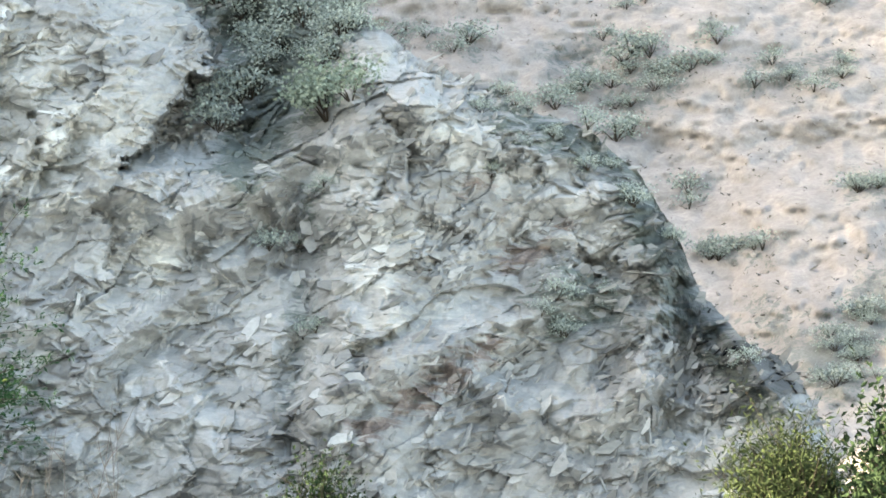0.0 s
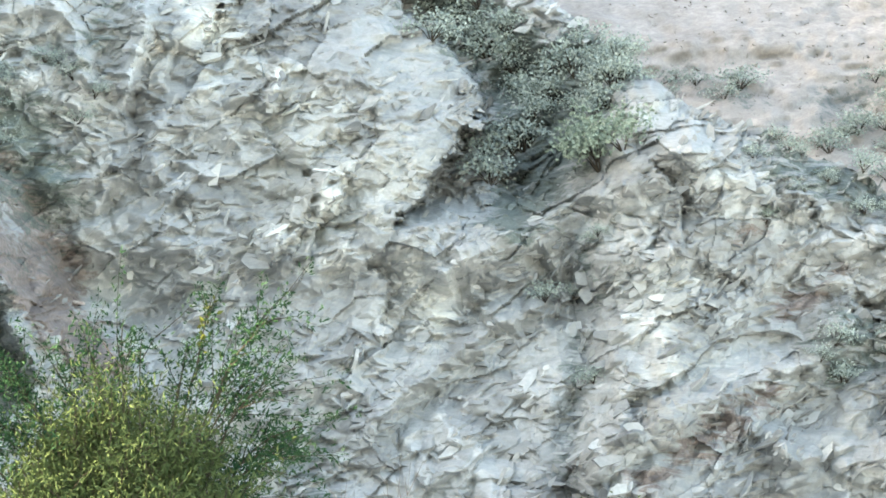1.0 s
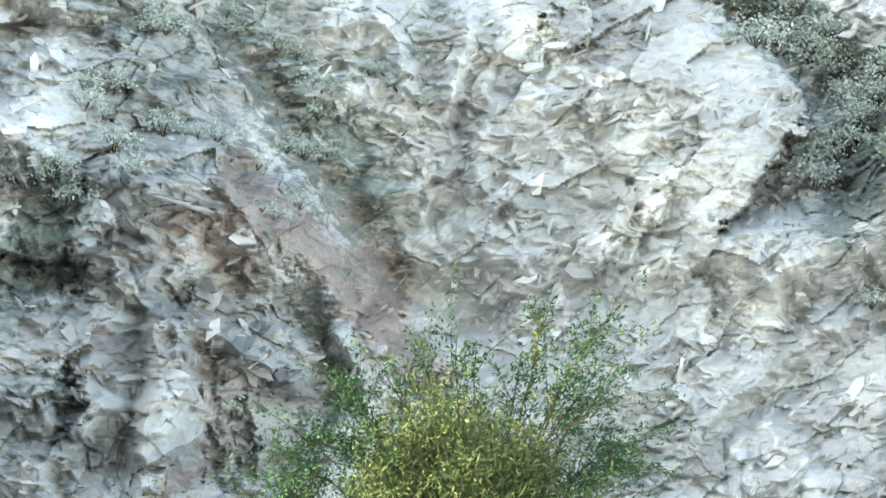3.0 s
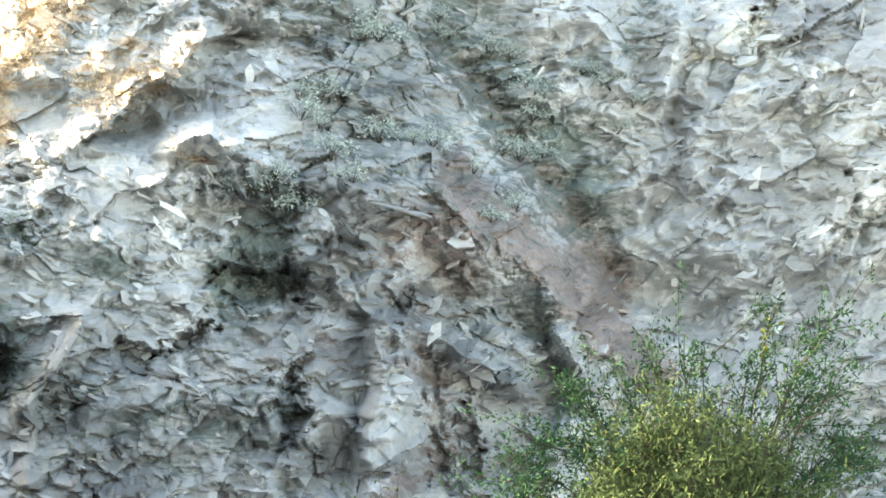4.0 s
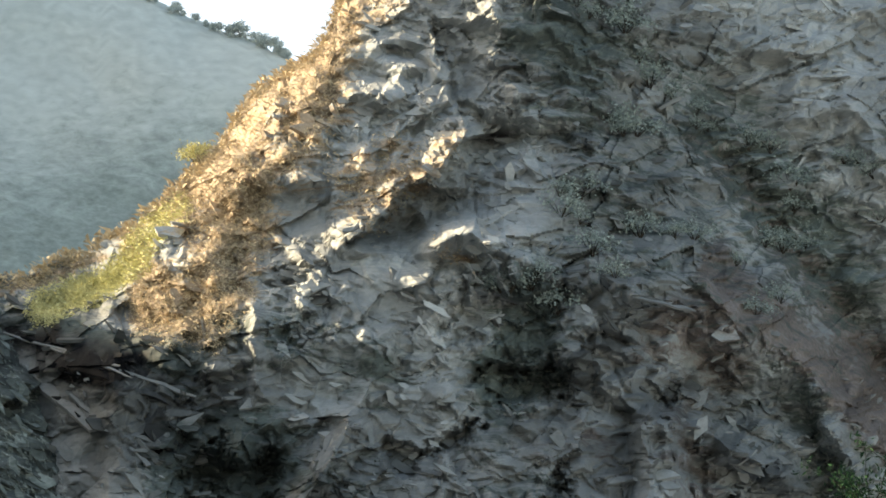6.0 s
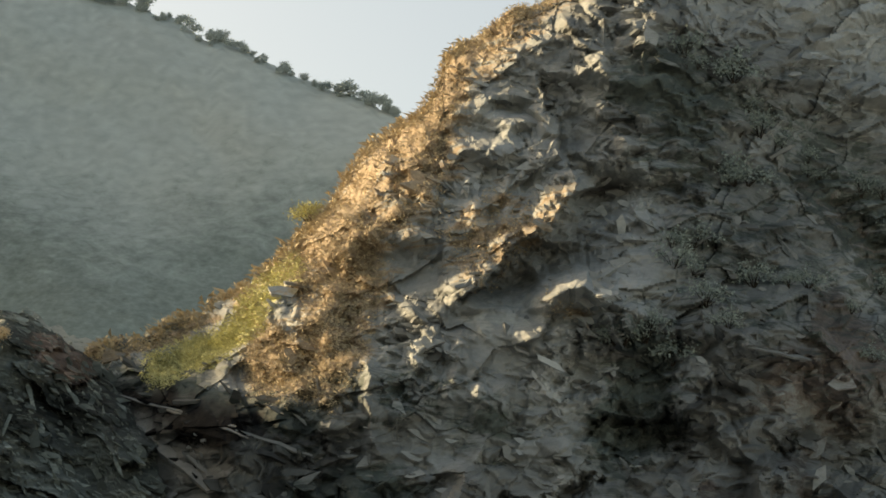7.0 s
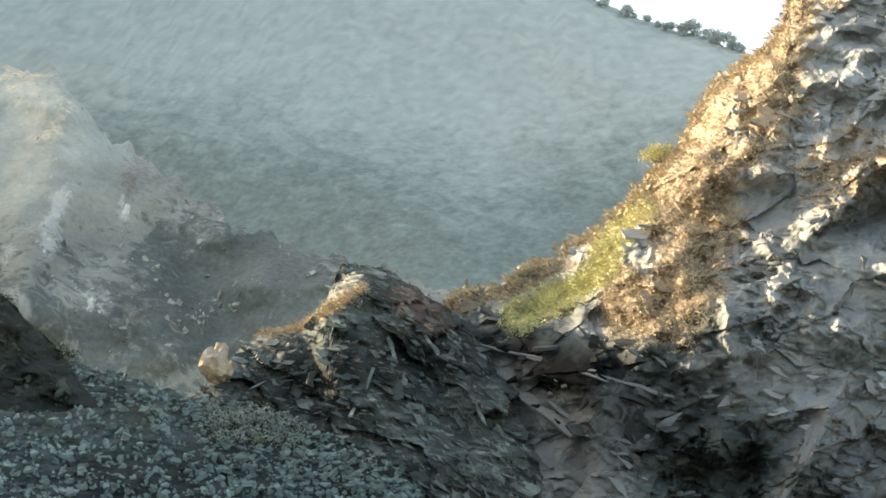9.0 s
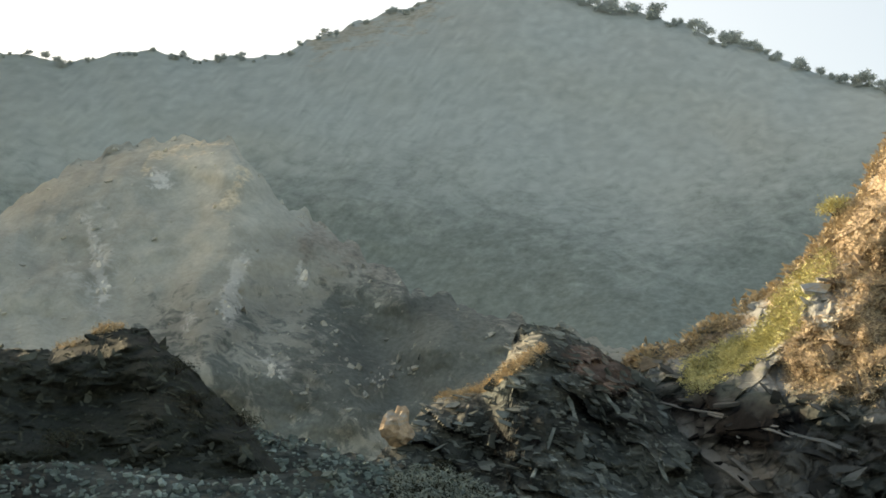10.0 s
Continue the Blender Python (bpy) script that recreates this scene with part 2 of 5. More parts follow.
class Side:
    """A mountain side: it climbs at the slope from its foot to a crest at the given elevation, and falls away behind it."""

    def __init__(self, name, mat, azimuths, low, top, distance, slope, relief, masks, rows, label, category, pieces=None, tones=None, rim=0.0, rim_width=0.8, back=40.0, ragged=0.06, seed=5):
        n = len(azimuths)
        smooth = top(azimuths)
        crest = smooth + ragged * fractal(np.stack([azimuths * 2.6, 0 * azimuths], 1), 1.0, 6, seed, 0.62)
        # few rows at the unseen foot and top, most between
        v = np.linspace(0, 1, rows)[:, None]
        knee = np.minimum(low, crest - 1.0)[None, :]
        cap = np.minimum(crest - 0.25, 22.5)[None, :]
        A = np.repeat(azimuths[None, :], rows, 0).ravel()
        E = np.where(v < 0.04, knee * v / 0.04, np.where(v < 0.93, knee + (cap - knee) * (v - 0.04) / 0.89, cap + (crest[None, :] - cap) * (v - 0.93) / 0.07)).ravel()
        m = max(3, int(1.1 / (azimuths[1] - azimuths[0])) | 1)
        soft = np.convolve(np.pad(smooth, m // 2, mode="edge"), np.ones(m) / m, mode="valid")
        C = np.repeat(soft[None, :], rows, 0).ravel()
        ta = np.tan(np.radians(E))
        rho = distance / (1 - ta / math.tan(radians(slope)))
        P = np.stack([-np.radians(A) * distance, rho * ta], 1)
        rho = rho - relief(A, E, P)
        rho += rim * np.clip(1 - (C - E) / rim_width, 0, 1) ** 2
        lift = pieces(A, E, P) if pieces else 0 * A
        z = EYE + rho * ta - 0.22 * lift
        rho = rho - lift
        P3 = np.stack([-rho * np.sin(np.radians(A)), rho * np.cos(np.radians(A)), z], 1)
        last = P3.reshape(rows, n, 3)[-1]
        out = np.stack([-np.sin(np.radians(azimuths)), np.cos(np.radians(azimuths)), 0 * azimuths], 1)
        extra = [last + (out - np.array([0, 0, 0.75])) * back * f for f in (0.02, 0.1, 0.35, 1.0)]
        verts = np.concatenate([P3] + extra)
        total = rows + len(extra)
        idx = np.arange(total * n).reshape(total, n)
        quads = np.stack([idx[:-1, 1:], idx[:-1, :-1], idx[1:, :-1], idx[1:, 1:]], -1).reshape(-1, 4)
        me = raw_mesh(name, verts, quads.ravel(), np.full(len(quads), 4), mat)
        self.values = {}
        for key in KINDS:
            m = np.clip(masks[key](A, E, P), 0, 1) if key in masks else np.zeros(len(A))
            self.values[key] = m
            put_values(me, key, np.concatenate([m, np.tile(m[-n:], len(extra))]))
        tone = tones(A, E, P) if tones else 0.12 * fractal(P, 2.0, 3, 991)
        put_values(me, "tone", np.concatenate([tone, np.tile(tone[-n:], len(extra))]))
        self.values["tone"] = tone
        if distance > 200:
            me.shade_smooth()
        self.ob = tagged(new(name, me), label, category, kind="structure")
        self.P, self.A, self.E, self.mat = P3, A, E, mat

    def spot(self, place):
        """The point of this side at an azimuth and elevation."""
        return Vector(self.P[np.argmin((self.A - place[0]) ** 2 + (self.E - place[1]) ** 2)])


def slab_shape(rng, count, a, b, t):
    """Corners of irregular six-sided slabs: half length a, half width b, thickness t, in their own axes."""
    ang = np.radians(np.arange(6) * 60)[None, :] + rng.uniform(-0.45, 0.45, (count, 6))
    rad = rng.uniform(0.45, 1.1, (count, 6))
    x, y = rad * np.cos(ang) * a[:, None], rad * np.sin(ang) * b[:, None]
    top = np.stack([x, y, np.repeat(t[:, None], 6, 1) * rng.uniform(0.35, 0.65, (count, 6))], -1)
    low = np.stack([x * 0.93, y * 0.9, -np.repeat(t[:, None], 6, 1) * 0.5], -1)
    return np.concatenate([top, low], 1)


SLAB_LOOPS = np.array([0, 1, 2, 3, 4, 5] + [v for k in range(6) for v in (k, k + 6, (k + 1) % 6 + 6, (k + 1) % 6)])
SLAB_SIZES = np.array([6] + [4] * 6)


def slab_axes(rng, p, angle, count, jut):
    out = -p * np.array([1, 1, 0]) / np.linalg.norm(p[:, :2], axis=1)[:, None]
    right = np.stack([-out[:, 1], out[:, 0], 0 * angle], 1)
    upv = np.array([[0, 0, 1.0]])
    L = right * np.cos(angle)[:, None] + upv * np.sin(angle)[:, None] + out * rng.uniform(-0.5, 0.5, (count, 1))
    L /= np.linalg.norm(L, axis=1)[:, None]
    N = out * rng.uniform(0.1, 1.0, (count, 1)) + upv * rng.uniform(0.35, 1.0, (count, 1)) * jut + right * rng.uniform(-0.45, 0.45, (count, 1))
    N -= L * (N * L).sum(1)[:, None]
    N /= np.linalg.norm(N, axis=1)[:, None]
    return L, np.cross(N, L), N, out


def pick(side, rng, weight, count):
    w = np.clip(weight(side.A, side.E), 0, None)
    return rng.choice(len(w), count, p=w / w.sum())


def slabs(side, weight, count, small, large, angle, seed, name="rock_slabs", spread=0.4, jut=1.0, thick=(0.12, 0.4), bright=0.0, ratio=(0.15, 0.6)):
    """Loose and jutting slabs, too many to count, in one mesh on their mountain side."""
    rng = np.random.default_rng(seed)
    i = pick(side, rng, weight, count)
    p = side.P[i] + rng.normal(0, 0.05, (count, 3))
    a = small * (large / small) ** (rng.random(count) ** 2.2)
    b = a * rng.uniform(*ratio, count)
    t = np.maximum(b * rng.uniform(*thick, count), 0.05)
    turn = np.radians(angle(side.A[i], side.E[i])) + rng.normal(0, spread, count)
    L, W, N, out = slab_axes(rng, p, turn, count, jut)
    c = slab_shape(rng, count, a, b, t)
    v = p[:, None] + out[:, None] * (b * rng.uniform(-0.3, 0.3, count))[:, None, None] + c[..., :1] * L[:, None] + c[..., 1:2] * W[:, None] + c[..., 2:] * N[:, None]
    loops = (SLAB_LOOPS[None, :] + 12 * np.arange(count)[:, None]).ravel()
    me = raw_mesh(name, v.reshape(-1, 3), loops, np.tile(SLAB_SIZES, count), side.mat)
    for key in KINDS:
        put_values(me, key, np.repeat(side.values[key][i] * {"pale": 1.0, "grass": 0.9}.get(key, 0.55), 12))
    put_values(me, "tone", np.repeat(rng.uniform(-0.32, 0.2, count) + side.values["tone"][i] + bright, 12))
    ob = new(name, me)
    ob.parent = side.ob
    return tagged(ob, kind="stuff")


def big_slabs(side, weight, count, small, large, angle, seed, name="rock_slab", tones=(-0.55, -0.2), thick=(0.12, 0.3)):
    """The slabs that stand out, each an object of its own on one of ten shared meshes."""
    rng = np.random.default_rng(seed)
    shapes = []
    for k in range(10):
        c = slab_shape(rng, 1, np.array([1.0]), np.array([rng.uniform(0.35, 0.7)]), np.array([rng.uniform(*thick)]))[0]
        me = raw_mesh(name, c, SLAB_LOOPS, SLAB_SIZES, side.mat)
        put_values(me, "tone", np.full(12, rng.uniform(*tones)))
        put_values(me, "pale", np.full(12, 0.15))
        shapes.append(me)
    i = pick(side, rng, weight, count)
    p = side.P[i]
    turn = np.radians(angle(side.A[i], side.E[i])) + rng.normal(0, 0.45, count)
    L, W, N, out = slab_axes(rng, p, turn, count, 0.4)
    size = small * (large / small) ** rng.random(count)
    for k in range(count):
        m = Matrix((L[k], W[k], N[k])).transposed().to_4x4()
        m.translation = p[k] - out[k] * 0.15 * size[k]
        ob = new(name, shapes[k % 10])
        ob.parent = side.ob
        ob.matrix_basis = m @ Matrix.Scale(size[k], 4)


def grid(a, b, step):
    return np.linspace(a, b, int(abs(b - a) / step) + 1)


FINE = 0.034

# ---- the main cliff: two pale buttresses, a scree gully and the sunlit ridge ----


def cliff_top(A):
    # The crest above the view is raised to 31 degrees to shade the face.
    right = profile(A, (-9.51, 6.84), (-8.39, 7.75), (-7.97, 9.06), (-7.64, 9.88), (-7.08, 10.70), (-6.26, 11.07), (-5.46, 12.02), (-5.06, 12.96), (-4.54, 13.91), (-4.07, 14.62), (-3.23, 15.33), (-1.78, 15.88), (-0.68, 16.41), (0.60, 16.88), (1.77, 17.81), (2.26, 18.15), (3.99, 19.58), (4.97, 20.17), (12.5, 24.0), (15.0, 31.0), (60.0, 31.0))
    left = profile(A, (-60.0, 31.0), (17.0, 31.0), (21.5, 24.5), (22.72, 22.33), (23.98, 21.99), (25.48, 21.05), (25.63, 20.46), (26.10, 19.87), (26.96, 19.39), (27.57, 18.67), (28.04, 17.84), (28.88, 17.12), (29.59, 16.40), (30.78, 15.66), (31.96, 15.15), (33.02, 14.82), (33.22, 14.47), (33.66, 13.52), (34.72, 10.46), (60.0, 5.0))
    return np.minimum(right, left)


def cliff_relief(A, E, P):
    WA, WE = A + 0.16 * fractal(P, 4.0, 4, 23, 0.6), E + 0.14 * fractal(P, 4.0, 4, 29, 0.6)
    ragged = 0.22 * fractal(P, 2.6, 5, 47, 0.7)

    def bulge(h, w, *p):
        """A rounded swelling, or a trough where h is negative."""
        return h * smear(WA, WE, w, *p)

    def rib(h, w, *p):
        """A sharp rib, or a cleft where h is negative."""
        return h * np.clip(1 - away(WA, WE, *p) / w, 0, 1)

    def cave(h, w, *p, edge=0.3):
        """A hollow with a ragged rim."""
        k = np.clip((w + ragged - away(WA, WE, *p)) / edge, 0, 1)
        return -h * k * k * (3 - 2 * k)

    def drop(h, reach, *p, width=0.12):
        """A wall along a steep line, behind which the rock lies deeper on the right."""
        edge = profile(WE, *[(e, a) for a, e in p]) - WA + 0.8 * ragged
        low, high = min(q[1] for q in p), max(q[1] for q in p)
        inside = np.clip((WE - low) / 0.4 + 0.5, 0, 1) * np.clip((high - WE) / 0.4 + 0.5, 0, 1)
        return -h * inside * np.clip(edge / width + 0.5, 0, 1) * np.exp(-(np.clip(edge, 0, None) / reach) ** 2)

    r = 1.6 * fractal(P, 18.0, 3, 3, 0.5) + 0.5 * fractal(P, 7.0, 3, 9, 0.55, ridged=True) + 15 * np.clip((A - 13) / 8, 0, 1) - 6 * np.clip((19 - A) / 9, 0, 1)
    # pale buttress beside the dry hill
    r += bulge(5, 2.4, (0.54, 15.36), (1.01, 13.24), (1.72, 11.13), (2.64, 7.85))
    r += rib(2.6, 0.6, (3.0, 9.6), (2.31, 10.1), (0.52, 10.9), (-1.63, 11.6), (-2.6, 12.2)) + bulge(2.5, 1.1, (1.6, 9.0), (-0.9, 9.6))
    r += rib(2.0, 0.5, (-0.55, 10.6), (-1.59, 9.4)) + rib(2.2, 0.6, (-2.6, 9.6), (-4.2, 10.1))
    r += drop(3.5, 1.2, (-5.2, 12.6), (-4.9, 11.9), (-4.6, 10.8), (-4.3, 9.0), width=0.5) + rib(4, 0.6, (-6.49, 10.8), (-7.1, 9.6))
    r += cave(1.6, 0.4, (-3.1, 12.7), (-4.0, 12.2)) + cave(1.3, 0.3, (0.2, 13.5), (-0.4, 13.2)) + cave(1.2, 0.25, (-1.0, 14.8), (-1.8, 14.6))
    r += rib(2.2, 0.5, (5.8, 13.6), (3.88, 14.5), (2.06, 15.3), (0.6, 15.9)) + drop(2.2, 0.5, (1.1, 15.6), (0.9, 15.0), (0.95, 14.6))
    # dark gully and its cracks
    r += bulge(-5, 1.0, (5.7, 19.9), (4.3, 18.3), (3.4, 16.9), (3.9, 15.5))
    r += rib(-2.0, 0.5, (2.91, 14.6), (3.1, 13.4), (3.03, 12.5), (2.8, 11.5), (3.3, 9.4), (3.2, 8.2)) + rib(-2, 0.3, (3.7, 13.9), (3.5, 12.6))
    # second buttress
    r += bulge(4, 2.6, (10.34, 18.46), (7.86, 16.87), (6.4, 15.7), (8.53, 11.94))
    r += drop(6.5, 1.3, (7.0, 19.4), (6.2, 18.6), (5.2, 17.5), (5.3, 16.1), (6.0, 15.1), (6.8, 14.6)) + cave(1.2, 0.4, (5.6, 15.0), (4.5, 15.3), (4.3, 16.2))
    r += drop(1.6, 0.8, (10.1, 19.6), (10.6, 18.7), (11.3, 17.9)) + rib(2.2, 0.3, (12.2, 18.7), (12.7, 17.2)) + cave(0.7, 0.5, (12.9, 19.6), (12.9, 18.7), edge=0.6)
    r += cave(1.2, 0.3, (8.7, 15.6), (8.9, 14.7)) + drop(1.6, 0.6, (7.9, 15.3), (8.3, 14.9), (8.5, 14.2)) + rib(1.6, 0.3, (9.4, 17.7), (9.6, 16.9))
    r += drop(1.8, 0.8, (7.3, 13.8), (7.0, 13.0), (7.1, 12.0)) + rib(-1.0, 0.25, (6.0, 14.5), (5.2, 12.9), (4.7, 12.2)) + rib(1.8, 0.45, (7.6, 10.4), (4.9, 12.3), (4.0, 12.8))
    # scree gully
    r += bulge(-4.5, 1.4, (16.84, 18.86), (14.53, 15.30), (13.0, 13.0)) + rib(-2, 0.5, (17.3, 18.2), (15.6, 16.1), (13.7, 13.5))
    r += rib(1.6, 0.4, (14.3, 19.0), (13.6, 17.4)) + cave(0.7, 0.35, (15.0, 15.1), (13.9, 14.6)) + rib(-1.4, 0.25, (12.5, 17.0), (12.4, 15.6), (12.9, 14.8))
    # spur between the gully and the caves
    r += rib(4.5, 1.1, (19.5, 15.2), (17.6, 15.2), (15.8, 13.8), (14.2, 12.4), (13.1, 11.6))
    r += cave(2.8, 0.8, (15.75, 13.1), (15.3, 12.4), (15.15, 11.3), (15.3, 10.2), (15.9, 9.7), edge=0.85) + cave(2.0, 0.35, (16.8, 10.4), (16.6, 9.6)) + rib(2, 0.25, (14.9, 12.4), (14.5, 11.5))
    r += 3.4 * np.clip(1.7 - 1.7 * away(WA, WE, (18.5, 12.3), (18.6, 11.2), (18.65, 10.0), (18.7, 8.4)) / 0.62, 0, 1) + rib(3, 0.4, (18.1, 12.4), (16.7, 11.75), (15.9, 11.3)) + cave(1.6, 0.5, (17.6, 11.3), (17.5, 10.6), (17.3, 9.6), edge=0.55) + cave(1.6, 0.3, (18.22, 13.2), (18.28, 12.8))
    r += rib(1.8, 0.3, (19.1, 15.0), (17.7, 14.7))
    r += cave(2.6, 0.55, (20.55, 11.2), (20.43, 10.6), (20.48, 10.2), edge=0.5) + cave(3.2, 0.5, (22.0, 13.1), (21.3, 13.0), (20.65, 13.3), edge=0.45)
    r += cave(1.6, 0.8, (22.5, 14.5), (21.4, 14.7), (21.2, 14.0), edge=0.4) + bulge(-2, 1.0, (21.8, 13.4), (20.6, 12.9))
    # cap over the caves
    r += rib(4.5, 0.7, (23.0, 16.05), (22.4, 16.2), (21.4, 15.9)) + bulge(0.6, 0.8, (24.0, 15.7), (23.2, 15.9)) + rib(1.8, 0.16, (21.9, 15.6), (21.6, 15.1)) + rib(1.6, 0.14, (21.5, 15.6), (21.25, 15.25)) + rib(1.5, 0.14, (22.5, 15.4), (22.45, 14.9))
    # sunlit ridge: it turns away to the left of its edge
    edge = profile(WE, (13.0, 29.6), (14.16, 28.9), (14.37, 28.14), (15.0, 27.8), (16.0, 27.65), (17.3, 27.3), (17.7, 26.6), (18.8, 25.85), (19.4, 25.5), (20.6, 25.35), (22.5, 24.0)) - WA
    high = np.clip((E - 13.2) / 0.8, 0, 1)
    r += 3 + high * (0.62 * np.clip(edge, 0, 3.5) - 3.2 * np.clip(-edge, 0, 3)) - 10 * np.clip((A - 30) / 3, 0, 1) * (1 - high)
    r += drop(5, 1.6, (25.2, 16.0), (24.7, 16.4), (23.9, 17.2), (23.0, 17.8), (22.2, 18.5)) + drop(2.5, 1.5, (22.6, 18.2), (22.8, 19.4), (23.4, 20.6))
    r += rib(3.5, 0.7, (25.0, 16.3), (24.0, 17.2), (23.2, 17.75), (22.6, 18.3)) + rib(1.0, 0.5, (25.3, 17.2), (24.4, 18.1), (24.3, 18.8)) + rib(1.6, 0.4, (25.0, 19.2), (23.4, 19.0), (21.6, 19.1))
    r += cave(1.2, 0.5, (26.4, 15.1), (26.5, 14.4), (26.1, 14.2), edge=0.7) + cave(3.0, 0.75, (27.7, 11.5), (27.0, 11.2), (28.1, 10.2), edge=0.5)
    r += rib(3, 0.5, (25.1, 12.3), (26.1, 10.6)) + rib(1.5, 0.5, (24.5, 14.0), (24.6, 13.2), (24.9, 12.0)) + bulge(2.4, 0.9, (32.0, 14.0), (29.8, 12.7))
    r += rib(1.5, 0.25, (27.3, 14.6), (26.9, 13.6), (26.8, 12.7)) + cave(2, 0.4, (23.2, 12.0), (22.4, 12.4)) + cave(2.2, 0.35, (24.2, 11.9), (23.8, 11.5))
    return r


def bedding(A, E):
    """How steeply the slabs lie, up to the right, in degrees."""
    return 36 - 56 * np.clip((A - 12) / 8, 0, 1) + 16 * np.sin(A * 1.3 + E * 0.8)


def cliff_dip(c):
    """The dip of the beds at a place on the face, by its metres to the right and up."""
    A = -np.degrees(c[:, 0] / 150.0)
    return bedding(A, 7 + c[:, 1] / 3.4) - 14 * np.clip((A - 27) / 2, 0, 1) + 22 * value_noise(c / 7.0, 45)


cliff_tone = {}


def cliff_pieces(A, E, P):
    smooth = smear(A, E, 0.4, (6.3, 13.5), (5.8, 12.9)) + smear(A, E, 0.35, (6.8, 12.1)) + smear(A, E, 0.35, (25.3, 15.55), (24.1, 15.6)) + smear(A, E, 0.35, (1.5, 12.9), (1.5, 11.6)) + smear(A, E, 0.28, (11.0, 18.8), (11.2, 18.4)) + smear(A, E, 0.3, (26.6, 16.7), (26.0, 16.4))
    smooth += 0.3 * smear(A, E, 0.45, (16.8, 15.0), (15.2, 13.6), (13.3, 12.1)) 
    rough = (1 - 0.8 * np.clip(smooth, 0, 1)) * (1 - 0.45 * np.clip((A - 28.5) / 1.5, 0, 1) * np.clip((14.5 - E) / 0.6, 0, 1))
    wild = P + 0.12 * np.stack([fractal(P, 1.2, 2, 33), fractal(P, 1.2, 2, 37)], 1)
    r = 0.65 * shards(wild, 4.2, 2.6, 40, 19, 0.9) + 0.45 * shards(wild + 9, 9.0, 6.0, 30, 17, 0.8)
    t = 0.12 * shards(wild, 4.2, 2.6, 40, 19, tone=True)
    for long, short, thick, seed, cover, tint in ((3.4, 1.5, 0.8, 7, 0.55, 0.1), (1.9, 0.8, 0.9, 57, 0.8, 0.16), (1.05, 0.42, 0.5, 97, 0.75, 0.14)):
        h, shade = plates(wild, long, short, cliff_dip, seed, thick, cover, 0.75)
        broken = np.clip(0.75 + 0.8 * fractal(P, 2.2 * long, 2, 41 + seed), 0.3, 1.15)
        r += h * rough * broken * (0.85 + 0.15 * np.clip((A - 12) / 4, 0, 1))
        t += 0.8 * tint * shade * broken
    cliff_tone["tone"] = t
    r += 0.1 * fractal(P, 0.7, 2, 51, 0.6)
    turf = np.clip(cliff_masks["grass"](A, E, P) + cliff_masks["green"](A, E, P), 0, 1)
    return r * (1 - 0.45 * turf) + turf * (0.7 * fractal(P, 1.8, 4, 53, 0.6) + 0.6 * shards(P, 1.3, 0.8, -25, 59))


